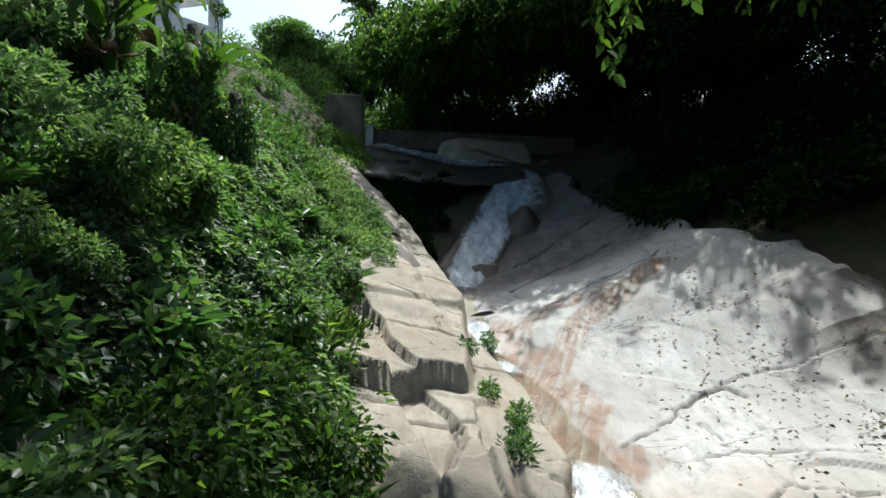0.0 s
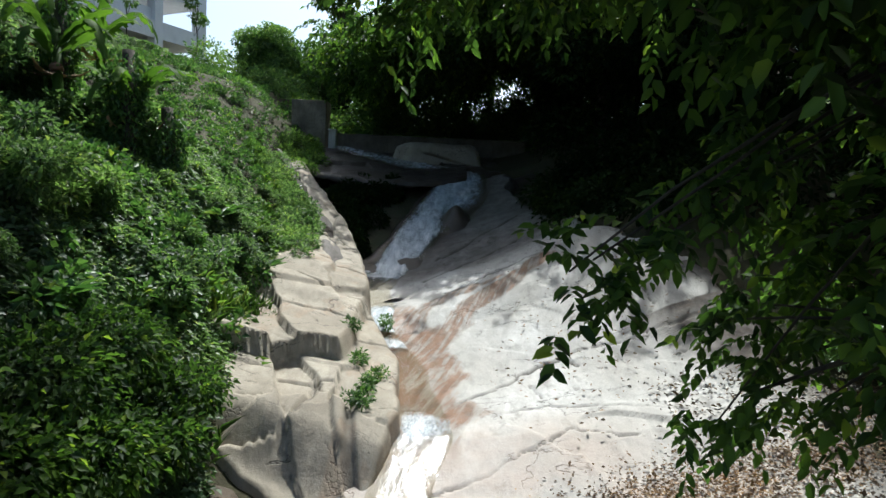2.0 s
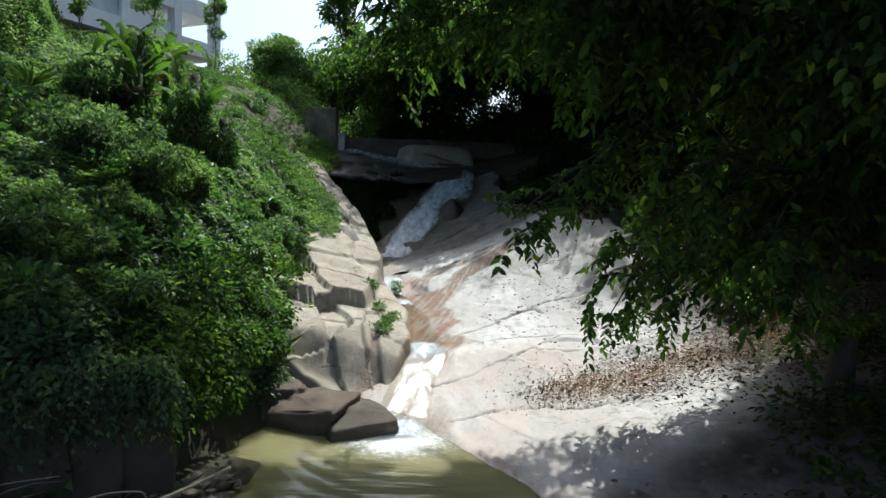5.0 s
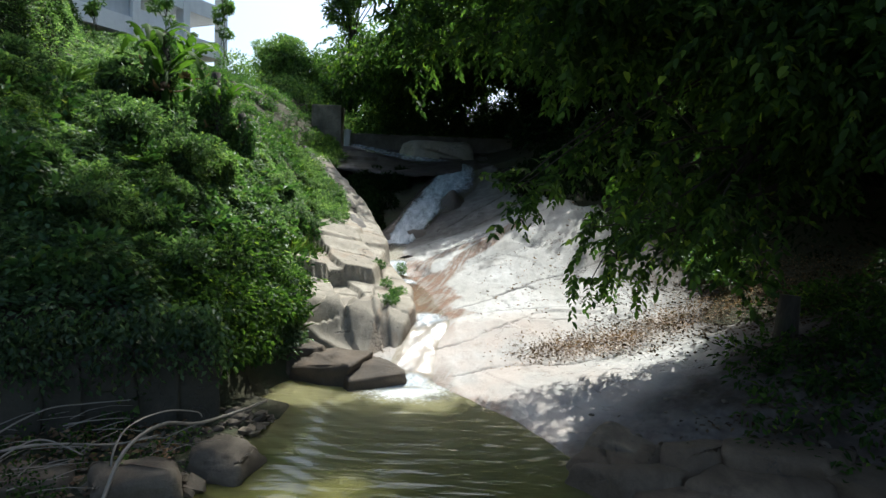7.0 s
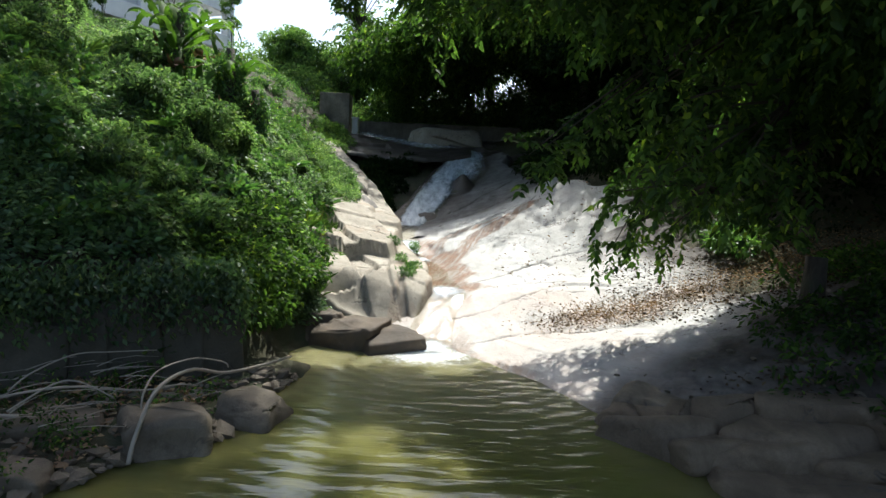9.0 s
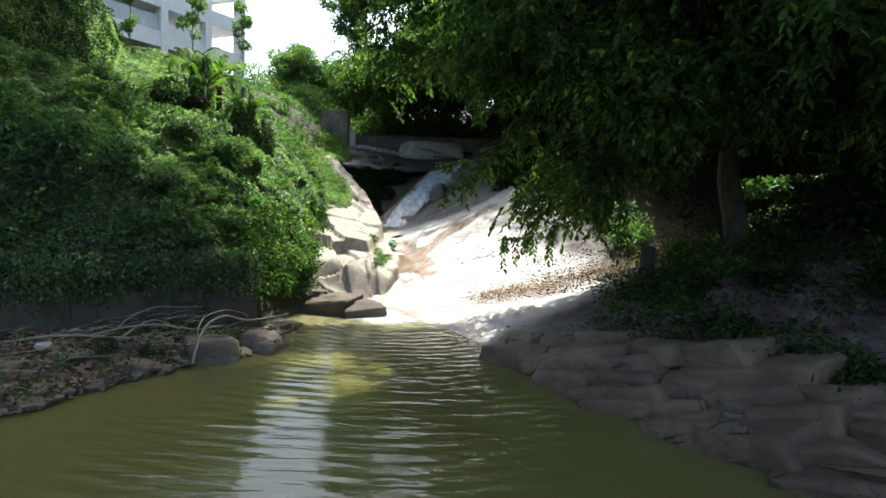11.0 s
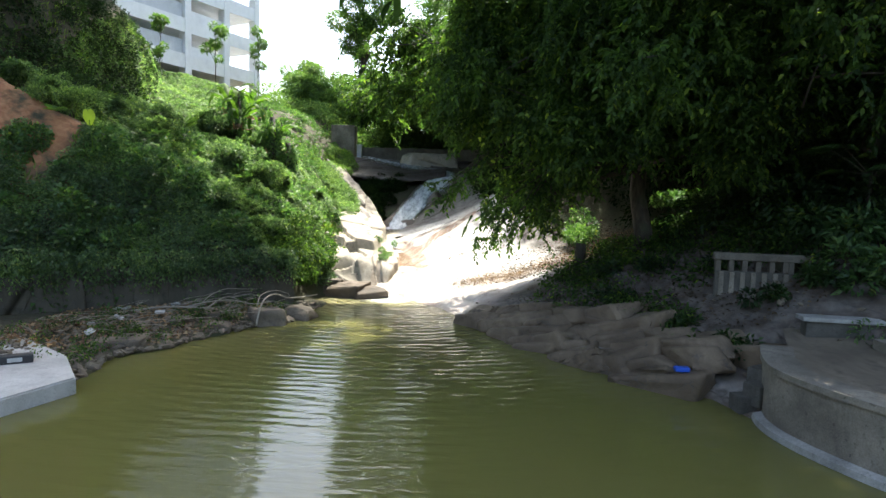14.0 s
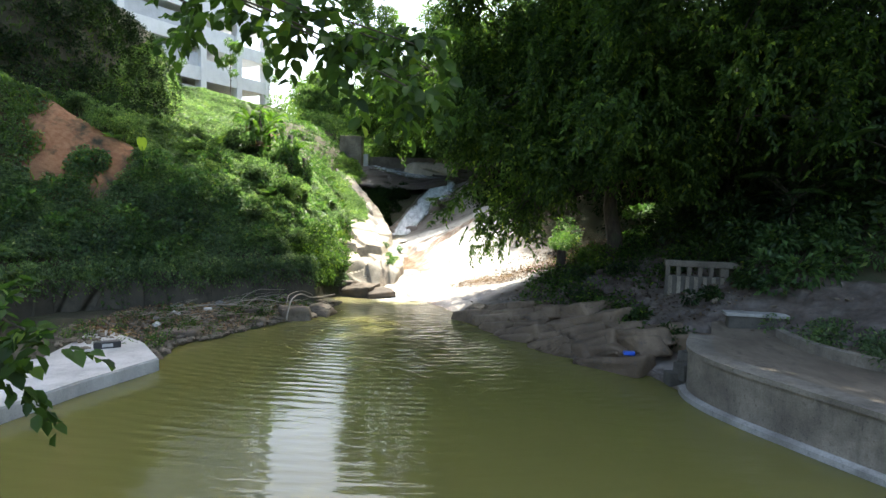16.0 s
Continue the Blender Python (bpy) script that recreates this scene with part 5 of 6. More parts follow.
def shrub(mesh_seed, n=1500, size=0.8, L=0.15, W=0.08):
    r = np.random.default_rng(mesh_seed)
    c = np.stack([r.normal(0, 0.33, 12), r.normal(0, 0.33, 12), 0.3 + 0.65 * r.random(12)], 1) * size
    t = thing("shrub", (0, 0, 0), "leafy green shrub on the bank", "shrub", "shrubs on the bank")
    tubes_mesh([limb((0, 0, -0.15), tuple(p), 0.02 * size, 0.004, mesh_seed * 7 + k, 0.2, 4) for k, p in enumerate(c)], "woody_base", BARK, t)
    V, F = cloud_leaves(c, np.full(12, 0.28 * size), n, L, W, r, 0.45, 0.1)
    blade_mesh("foliage", V, F, LEAF_CREEPER, t)
    return t


kinds = [shrub(61, 2200, 0.8, 0.10, 0.055), shrub(62, 2000, 1.0, 0.12, 0.06), shrub(63, 2400, 0.9, 0.09, 0.05)]
r = np.random.default_rng(64)
x, y = on_bank(110, 2.5, 20, 1.9, 12, r)
x, y = np.concatenate([x, r.uniform(-8.6, -4.6, 13)]), np.concatenate([y, r.uniform(11.4, 15.0, 13)])
first = set()
for k in range(len(x)):
    if y[k] < 3.5 and xl(y[k]) - x[k] < np.interp(y[k], WALL_Y, WALL_D) + 0.5:
        continue
    if (k < 110 and y[k] > 9.3 and x[k] < -3.8) or xl(y[k]) - x[k] < verge(y[k]) + 0.7:
        continue
    b = kinds[k % 3]
    m = pose(x[k], y[k], ground_at(x[k], y[k]) - 0.05, r.normal(0, 8), r.normal(0, 8), 360 * r.random())
    if k % 3 not in first:
        first.add(k % 3)
        b.matrix_world = m
    else:
        o = copy_thing(b, m)
        s = (0.6 + 0.6 * r.random()) * (1.25 if k >= 110 else 1.0 if y[k] < 9 else 0.6)
        o.scale = (s, s, s)

# bushes that overhang the foot of the bank between wall and ledge
r = np.random.default_rng(67)
c = np.array([(-1.7, 3.5, 1.7), (-1.3, 4.4, 1.5), (-2.3, 3.0, 2.0), (-0.9, 5.2, 1.35), (-1.6, 2.6, 1.6), (-1.2, 3.7, 1.0), (-2.0, 4.6, 2.2), (-1.0, 6.1, 1.7), (-1.9, 5.6, 2.3), (-2.6, 2.2, 1.8), (-1.4, 2.9, 0.95)])
V, F = cloud_leaves(c, np.array([0.75, 0.7, 0.8, 0.5, 0.6, 0.55, 0.8, 0.5, 0.8, 0.7, 0.5]), 15000, 0.11, 0.065, r, 0.9, 0.5)
tagged(blade_mesh("overhanging_scrub", V, F, LEAF_CANOPY), "green scrub hanging over the foot of the bank", "ground cover", kind="stuff")


# ---- stones, boulders and shore clutter ----
def boulder_mesh(seed, sx, sy, sz, worn=0.2, cuts=2):
    """A split block of weathered rock: skewed faces, chipped corners, worn edges and an uneven skin."""
    rr = random.Random(seed)
    bm = bmesh.new()
    bmesh.ops.create_cube(bm, size=2.0)
    for v in bm.verts:
        v.co = Vector((v.co.x * sx * rr.uniform(0.68, 1.08), v.co.y * sy * rr.uniform(0.68, 1.08), v.co.z * sz * rr.uniform(0.75, 1.05)))
    k = min(sx, sy, sz)
    for _ in range(3):
        n = Vector((rr.uniform(-1, 1), rr.uniform(-1, 1), rr.uniform(-0.2, 1))).normalized()
        reach = max(v.co.dot(n) for v in bm.verts)
        cut = bmesh.ops.bisect_plane(bm, geom=bm.verts[:] + bm.edges[:] + bm.faces[:], plane_co=n * reach * rr.uniform(0.66, 0.82), plane_no=n, clear_outer=True)
        rim = [g for g in cut["geom_cut"] if isinstance(g, bmesh.types.BMEdge)]
        if len(rim) > 2:
            bmesh.ops.holes_fill(bm, edges=rim)
    bmesh.ops.bevel(bm, geom=bm.edges[:], offset=worn * k, segments=3, affect="EDGES", profile=0.55)
    bmesh.ops.triangulate(bm, faces=bm.faces)
    if cuts:
        bmesh.ops.subdivide_edges(bm, edges=[e for e in bm.edges if e.calc_length() > 0.35 * k], cuts=3, use_grid_fill=True)
        bmesh.ops.triangulate(bm, faces=bm.faces)
    off = Vector((rr.uniform(0, 50), rr.uniform(0, 50), rr.uniform(0, 50)))
    for v in bm.verts:
        v.co += v.co.normalized() * k * (0.22 * noise.noise(v.co * (0.9 / k) + off) + 0.11 * noise.noise(v.co * (3.0 / k) + off) + 0.05 * noise.noise(v.co * (8.0 / k) + off))
    return bm


def boulder(x, y, z, sx, sy, sz, seed, label, turn=0.0, material=None, worn=0.3):
    t = part("boulder", boulder_mesh(seed, sx, sy, sz, worn), material or ROCK_LOOSE, None, smooth=True)
    t.location = (x, y, z)
    t.rotation_euler = (0, 0, radians(turn))
    return tagged(t, label, "boulder", "shore boulders")


BOULDERS = [(-1.05, -0.45, 0.1, 0.5, 0.42, 0.4, 20), (-0.35, 0.55, 0.05, 0.42, 0.45, 0.3, -15), (-2.4, -0.5, 0.12, 0.6, 0.5, 0.28, 30), (-1.9, -1.6, 0.06, 0.3, 0.25, 0.18, 0),
            (-3.0, -1.7, 0.2, 0.4, 0.35, 0.2, 50), (-3.35, -3.8, 0.1, 0.62, 0.42, 0.22, 20), (-2.7, -2.9, 0.06, 0.25, 0.2, 0.14, 70), (-3.7, -2.6, 0.2, 0.3, 0.3, 0.18, 10),
            (0.95, 4.75, 0.06, 0.62, 0.6, 0.36, 25), (0.2, 4.95, 0.12, 0.7, 0.6, 0.42, -20), (-0.45, 5.3, 0.2, 0.5, 0.5, 0.4, 15)]
for k, (x, y, z, a, b, c, turn) in enumerate(BOULDERS):
    boulder(x, y, z, a, b, c, 400 + k, "grey weathered boulder at the foot of the bank" if k < 8 else "dark wet brown boulder beside the fall", turn, ROCK_LOOSE if k < 8 else ROCK_WET, 0.3 if k < 8 else 0.14)
boulder(5.55, 1.25, 0.0, 1.1, 0.65, 0.36, 430, "broad rounded grey rock at the shaded shore", -50)

boulder(1.4, 29.2, 6.35, 2.3, 1.1, 0.75, 880, "pale weathered outcrop in front of the weir", 12, ROCK_LEDGE, 0.5)
rr = random.Random(21)
for k in range(34):
    y = 1.0 - 7.2 * (k + rr.uniform(0, 0.6)) / 34
    row = (0.2, 1.2, 0.4, 1.9)[k % 4] + rr.uniform(-0.15, 0.3)
    x = float(xr(y)) + row
    if y < -4.9 and x > 9.6:
        continue
    a, b, c = rr.uniform(0.65, 1.3) if y < -0.5 else rr.uniform(0.5, 0.85), rr.uniform(0.45, 0.85), rr.uniform(0.22, 0.34)
    z = float(slab_z(np.array([x]), np.array([y]))[0]) - 0.02
    o = boulder(x, y, z, a, b, c, 900 + k, "flat worn grey-brown rock slab at the shaded waterline" if row < 0.8 else "flat worn grey-brown rock slab on the shaded shore", -58 + rr.uniform(-28, 28), ROCK_SHORE, 0.45)
    o.rotation_euler = (radians(rr.uniform(-7, 7)), radians(-14 + rr.uniform(-6, 6)), o.rotation_euler.z)

stone_meshes = []
for k in range(6):
    bm = boulder_mesh(460 + k, 0.42, 0.24, 0.95)
    me = bpy.data.meshes.new("stone")
    bm.to_mesh(me)
    bm.free()
    me.materials.append(ROCK_WALL)
    me.polygons.foreach_set("use_smooth", [True] * len(me.polygons))
    stone_meshes.append(me)
rr = random.Random(9)
s = 0.2
while s < 17:
    x, y, a = wall_line(s)
    o = new("stone", stone_meshes[rr.randrange(6)])
    o.parent = retaining
    o.scale = (rr.uniform(0.9, 1.3), rr.uniform(0.8, 1.1), rr.uniform(0.85, 1.05))
    o.location = (x, y, 0.62 + rr.uniform(-0.05, 0.05))
    o.rotation_euler = (rr.uniform(-0.06, 0.06), rr.uniform(-0.05, 0.05), a + rr.uniform(-0.12, 0.12))
    s += rr.uniform(0.55, 0.85)

for k, (x, y, z, turn) in enumerate([(9.95, -6.45, 0.35, 20), (9.75, -6.35, 0.1, 5), (10.15, -6.1, 0.55, 35)]):
    o = part("concrete_block", box_bm(-0.22, -0.2, -0.2, 0.22, 0.2, 0.2, 0.03), CONC_DARK, None)
    o.location, o.rotation_euler = (x, y, z), (0, 0, radians(turn))
    tagged(o, "square grey concrete block at the terrace corner", "block", "loose concrete blocks")


def stick(points, r0, r1, label="bleached bare driftwood branch on the shore"):
    n = 26
    P = [Vector(p) for p in points]
    out = []
    for i in range(n):
        u = i / (n - 1) * (len(P) - 1)
        k = min(int(u), len(P) - 2)
        t = u - k
        p0, p1, p2, p3 = P[max(k - 1, 0)], P[k], P[k + 1], P[min(k + 2, len(P) - 1)]
        out.append(0.5 * ((2 * p1) + (p2 - p0) * t + (2 * p0 - 5 * p1 + 4 * p2 - p3) * t * t + (3 * p1 - 3 * p2 + p3 - p0) * t ** 3))
    v, f = tube(out, [r0 + (r1 - r0) * i / (n - 1) for i in range(n)])
    return tagged(link_mesh("driftwood", [tuple(q) for q in v], f, DRIFT), label, "branch", "driftwood branches")


stick([(-1.12, -1.15, 0.1), (-1.14, -0.95, 0.34), (-1.14, -0.5, 0.69), (-1.0, 0.1, 0.77), (-0.79, 0.7, 0.57), (-0.5, 1.3, 0.52), (-0.22, 1.9, 0.51)], 0.026, 0.02)
stick([(-1.34, -0.45, 0.35), (-1.34, -0.4, 0.61), (-1.36, 0.0, 0.77), (-1.09, 0.4, 0.83), (-0.86, 0.8, 0.69), (-0.8, 0.85, 0.6)], 0.014, 0.008)
stick([(-2.95, -0.4, 0.55), (-2.81, -0.2, 0.72), (-2.53, 0.2, 0.86), (-2.23, 0.6, 0.81), (-1.82, 0.9, 0.78)], 0.013, 0.007)
stick([(-3.2, -0.9, 0.5), (-2.66, -0.6, 0.61), (-2.16, -0.3, 0.62), (-1.66, 0.2, 0.44), (-1.2, 0.4, 0.5)], 0.018, 0.012)
stick([(-4.6, -1.9, 0.45), (-3.6, -1.3, 0.55), (-2.4, -1.0, 0.5)], 0.03, 0.02)
stick([(-2.6, -0.9, 0.5), (-2.2, -0.5, 0.75), (-1.7, -0.4, 0.55)], 0.014, 0.007)

rr = random.Random(12)
bits = []
for k in range(95):
    y = rr.uniform(-4.2, 0.6)
    d = rr.uniform(0.5, 3.2)
    x = float(xl(y)) - d
    a = rr.gauss(0.5, 0.5)
    l = rr.uniform(0.2, 0.9)
    z = 0.3 + 0.12 * min(d, 2) + rr.uniform(0, 0.12)
    bits.append(limb((x, y, z), (x + math.cos(a) * l, y + math.sin(a) * l, z + rr.uniform(-0.05, 0.12)), rr.uniform(0.004, 0.011), 0.003, k, 0.15, 4))
tagged(tubes_mesh(bits, "twig_debris", DRIFT, None), "heap of washed-up twigs and sticks on the shore", "debris", kind="stuff")


def scatter_leaves(name, label, x, y, zf, L, W, material, r, up=0.02):
    n = len(x)
    P = np.stack([x, y, zf(x, y) + up + 0.02 * r.random(n)], 1)
    D = np.stack([r.normal(size=n), r.normal(size=n), 0.25 * r.normal(size=n)], 1)
    N = np.array([0, 0, 1.0]) + 0.5 * r.normal(size=(n, 3))
    s = 0.7 + 0.7 * r.random(n)
    V, F = leaf_arrays(P, D, N, L * s, W * s, 0.35, -0.1)
    return tagged(blade_mesh(name, V, F, material), label, "leaf litter", kind="stuff")


r = np.random.default_rng(77)
t = r.random(9000)
lx = 4.3 + 7.5 * t + r.normal(0, 0.4, 9000)
lyy = 5.7 + 1.2 * t + r.normal(0, 0.3 + 0.65 * t, 9000)
scatter_leaves("leaf_litter", "brown fallen leaves drifted along the slab", lx, lyy, lambda a, b: slab_z(a, b) + 0.015, 0.045, 0.03, LEAF_DEAD, r)
x, y = r.uniform(5.2, 15, 9000), r.uniform(-6, 9, 9000)
ok = (x - xr(y) > np.where(y > 1.5, 3.0, 1.1) + 0.8 * r.random(9000)) & ((y > -4.2) | (x < 10.3))
# litter takes the darkened leaf in place of deeper shade
scatter_leaves("shade_litter", "dry leaf litter on the shaded bank, darkened for its shade", x[ok], y[ok], lambda a, b: slab_z(a, b) + 0.07, 0.085, 0.045, LEAF_DEAD_SHADED, r)
x, y = r.normal(5.2, 1.1, 260), r.normal(10.5, 1.8, 260)
scatter_leaves("slab_leaves", "few dead leaves scattered on the pale slab", x, y, lambda a, b: slab_z(a, b) + 0.05, 0.085, 0.04, LEAF_DEAD, r)
x, y = r.uniform(-6, -1, 3500), r.uniform(-5, 1.5, 3500)
ok = (xl(y) - x > 0.3) & (xl(y) - x < np.interp(y, WALL_Y, WALL_D))
scatter_leaves("shore_litter", "washed-up leaves and scraps along the shore", x[ok], y[ok], ground_z, 0.10, 0.06, LEAF_DEAD, r, 0.04)

# small broken stones along both shores
def rubble(name, label, x, y, zf, size, seed):
    r = np.random.default_rng(seed)
    V, F, o = [], [], 0
    ball = bmesh.new()
    bmesh.ops.create_icosphere(ball, subdivisions=1, radius=1.0)
    ball.verts.index_update()
    round_ = np.array([v.co[:] for v in ball.verts])
    tris = np.array([[v.index for v in f.verts] for f in ball.faces])
    ball.free()
    for px_, py_ in zip(x, y):
        s = size * (0.3 + 1.0 * r.random() ** 2.5)
        a = 6.28 * r.random()
        q = round_ * (0.65 + 0.7 * r.random((len(round_), 1))) * s * np.array([1.25, 0.9, 0.55])
        q = np.stack([q[:, 0] * math.cos(a) - q[:, 1] * math.sin(a), q[:, 0] * math.sin(a) + q[:, 1] * math.cos(a), q[:, 2] + 0.3 * q[:, 0] * r.normal()], 1)
        V.append(q + [px_, py_, float(zf(np.array([px_]), np.array([py_]))[0]) + 0.15 * s])
        F.append(tris + o)
        o += len(round_)
    return tagged(link_mesh(name, np.concatenate(V), np.concatenate(F), ROCK_LOOSE, None, False), label, "rubble", kind="stuff")


y = r.uniform(-6.5, 2.5, 900)
x = xl(y) - 0.05 - 3.0 * r.random(900) ** 1.6
rubble("shore_rubble", "broken brown stones littering the muddy shore", x, y, ground_z, 0.105, 91)
y = r.uniform(-6.0, 2.5, 130)
x = xr(y) + 0.8 + 4.5 * r.random(130)
rubble("shelf_rubble", "broken stones lying on the shaded rock shelves", x, y, lambda a, b: slab_z(a, b) + 0.05, 0.09, 92)

y = r.uniform(-6.2, 1.0, 150)
x = xl(y) - 0.25 - 2.6 * r.random(150)
ok = fbm(x * 0.9, y * 0.9, 3, 98) > 0.02
thicket("shore_weeds", "low weeds and moss tufts on the muddy shore", x[ok], y[ok], 0.02, 4500, 0.06, 0.03, LEAF_CANOPY, (0.1, 0.22))

# scraps
rr = random.Random(3)
for k in range(7):
    y = rr.uniform(-4.6, -0.6)
    x = float(xl(y)) - rr.uniform(0.7, 2.8)
    bm = box_bm(-0.07, -0.05, 0, 0.07, 0.05, 0.03, 0.008)
    for v in bm.verts:
        v.co += Vector((rr.uniform(-0.03, 0.03), rr.uniform(-0.03, 0.03), rr.uniform(0, 0.03)))
    o = part("scrap", bm, WHITE_LITTER, None)
    k2 = rr.uniform(0.6, 1.5)
    o.scale = (k2, k2, k2)
    o.location, o.rotation_euler = (x, y, ground_at(x, y) + 0.2), (rr.uniform(-0.4, 0.4), rr.uniform(-0.4, 0.4), rr.uniform(0, 6))
    tagged(o, "crumpled white plastic scrap among the debris", "litter", "plastic scraps")
bm = box_bm(-0.14, -0.08, 0, 0.14, 0.08, 0.09, 0.02)
o = part("plastic_bag", bm, BLUE_PLASTIC, None)
o.location = (8.85, -5.55, 0.47)
tagged(o, "crumpled bright blue plastic bag on the rocks", "litter")
box = thing("black_case", (-4.1, -6.2, 0.3), "small black case lying on the concrete landing", "case")
box.rotation_euler = (0, 0, radians(35))
part("body", box_bm(-0.3, -0.12, 0.0, 0.3, 0.12, 0.16, 0.02), BLACK_PLASTIC, box)
part("label", box_bm(-0.12, -0.124, 0.04, 0.12, -0.119, 0.12), WHITE_LITTER, box)


# ---- banana plants and other single plants ----
def banana_leaf(length, width, arch, seed):
    """A long arched blade with a raised midrib and torn edges."""
    rr = random.Random(seed)
    n = 14
    V, F = [], []
    for i in range(n + 1):
        t = i / n
        w = width * math.sin(math.pi * min(0.97, 0.10 + 0.88 * t)) ** 0.6 * (0.15 if t < 0.12 else 1)
        c = Vector((length * t * math.cos(arch * t * 0.8), 0, length * t * math.sin(1.3 - arch * t * 1.35)))
        for s in (-1, -0.5, 0, 0.5, 1):
            tear = rr.uniform(0.65, 1.0) if abs(s) == 1 else 1.0
            V.append(c + Vector((rr.uniform(-0.03, 0.03), s * w * 0.5 * tear, -abs(s) * w * 0.22)))
    for i in range(n):
        for s in range(4):
            if s in (0, 3) and rr.random() < 0.4:
                continue
            a = i * 5 + s
            F.append((a, a + 1, a + 6, a + 5))
    return V, F


def banana(x, y, height, seed, leaves=9, scale=1.0):
    t = thing("banana_plant", (x, y, ground_at(x, y) - 0.1), "banana plant with long arching torn leaves", "banana plant", "banana plants")
    rr = random.Random(seed)
    v, f = tube([(0, 0, 0), (0.03, 0.02, height * 0.5), (0.0, 0.05, height)], [0.15, 0.12, 0.08], 9)
    link_mesh("pseudostem", [tuple(q) for q in v], f, LEAF_BANANA, t, True, "green sheathed stem")
    for k in range(leaves):
        lv, lf = banana_leaf(rr.uniform(2.0, 3.0) * scale, rr.uniform(0.5, 0.7) * scale, rr.uniform(0.65, 1.15), seed * 17 + k)
        o = link_mesh("leaf", [tuple(q) for q in lv], lf, LEAF_BANANA, t, True)
        o.location = (0, 0, height * rr.uniform(0.86, 1.0))
        o.rotation_euler = (0, rr.uniform(-0.35, 0.1), k * 2.4 + rr.uniform(-0.3, 0.3))
    for k in range(4):
        lv, lf = banana_leaf(1.1 * scale, 0.3, 2.3, seed * 19 + k)
        o = link_mesh("dry_leaf", [tuple(q) for q in lv], lf, LEAF_DEAD, t, True, "brown hanging dead leaf")
        o.location, o.rotation_euler = (0, 0, height * 0.85), (0, 1.2, k * 1.6)
    return t


for k, (x, y, h) in enumerate([(-6.6, 12.0, 2.0), (-5.1, 12.2, 1.3), (-7.4, 12.8, 2.2), (-6.9, 14.2, 2.4)]):
    banana(x, y, h, 500 + k, 9, 0.72)


def rosette(name, label, cat, x, y, n, L, W, seed, material, group, up=0.8):
    r = np.random.default_rng(seed)
    a = np.arange(n) * 2.4 + r.normal(0, 0.2, n)
    e = up * (0.3 + 0.9 * r.random(n))
    D = np.stack([np.cos(a), np.sin(a), e], 1)
    N = np.stack([-np.cos(a) * e, -np.sin(a) * e, np.ones(n)], 1)
    V, F = leaf_arrays(np.zeros((n, 3)) + [0, 0, 0.12], D, N, L * (0.7 + 0.5 * r.random(n)), W, 0.2, 0.25)
    t = thing(name, (x, y, ground_at(x, y) + 0.15), label, cat, group)
    blade_mesh("leaves", V, F, material, t)
    return t


r = np.random.default_rng(81)
for k in range(11):
    y = r.uniform(0, 13)
    x = float(xl(y)) - r.uniform(2.4, 8.5)
    if y < 3.5:
        x -= float(np.interp(y, WALL_Y, WALL_D)) * 0.8
    o = rosette("broad_leaf_herb", "tall herb with pale pointed leaves on the bank", "plant", x, y, 14, r.uniform(0.3, 0.5), 0.10, 600 + k, LEAF_SHRUB, "tall herbs")
    o.location.z += r.uniform(0.15, 0.4)
rosette("yucca", "spiky pale green rosette on the slope", "plant", -8.3, 9.9, 26, 0.8, 0.07, 650, LEAF_GRASS, "", 1.6)

for k, (x, y) in enumerate([(1.12, 8.25), (1.05, 7.6), (1.2, 8.8), (0.75, 9.5), (0.9, 12.4), (0.45, 10.7)]):
    z = float(ledge_z(np.array([x]), np.array([y]))[0])
    o = thing("ledge_fern", (x, y, z - 0.05), "small green fern rooted in a crack of the ledge", "fern", "ledge ferns")
    c = np.stack([r.normal(0, 0.07, 5), r.normal(0, 0.16, 5), 0.05 + 0.12 * r.random(5)], 1)
    V, F = cloud_leaves(c, 0.08 + 0.06 * r.random(5), 260, 0.09, 0.03, r, 0.6, 0.0)
    blade_mesh("fronds", V, F, LEAF_SHRUB, o)

# grass
n = 30000
x, y = on_bank(n, 3.5, 24, 1.3, 6, r)
ok = (fbm(x * 0.8, y * 0.8, 3, 95) > 0.12) & (xl(y) - x > verge(y)) & (xl(y) - x < verge(y) + 1.5)
x, y = x[ok], y[ok]
P = np.stack([x, y, ground_z(x, y)], 1)
D = np.stack([r.normal(0, 0.5, len(x)) + 0.25, r.normal(0, 0.5, len(x)) - 0.2, np.ones(len(x))], 1)
V, F = leaf_arrays(P, D, r.normal(size=(len(x), 3)), 0.2 + 0.28 * r.random(len(x)), 0.016, 0.1, 0.45)
tagged(blade_mesh("grass", V, F, LEAF_GRASS), "long grass tufts along the rock ledge", "grass", kind="stuff")
n = 24000
x, y = on_bank(n, -8, 12, 4, 16, r)
ok = (xl(y) - x > np.interp(y, WALL_Y, WALL_D) + 0.4) & ~((((x + 9.5) / 1.4) ** 2 + ((y - 2.0) / 2.0) ** 2) < 0.9 + 2.2 * fbm(x, y, 3, 92))
x, y = x[ok], y[ok]
P = np.stack([x, y, ground_z(x, y)], 1)
D = np.stack([r.normal(0, 0.6, len(x)), r.normal(0, 0.6, len(x)), np.ones(len(x))], 1)
V, F = leaf_arrays(P, D, r.normal(size=(len(x), 3)), 0.16 + 0.2 * r.random(len(x)), 0.018, 0.1, 0.45)
tagged(blade_mesh("slope_grass", V, F, LEAF_GRASS), "short grass on the upper slope", "grass", kind="stuff")

# vines hanging over the retaining wall
P, D = [], []
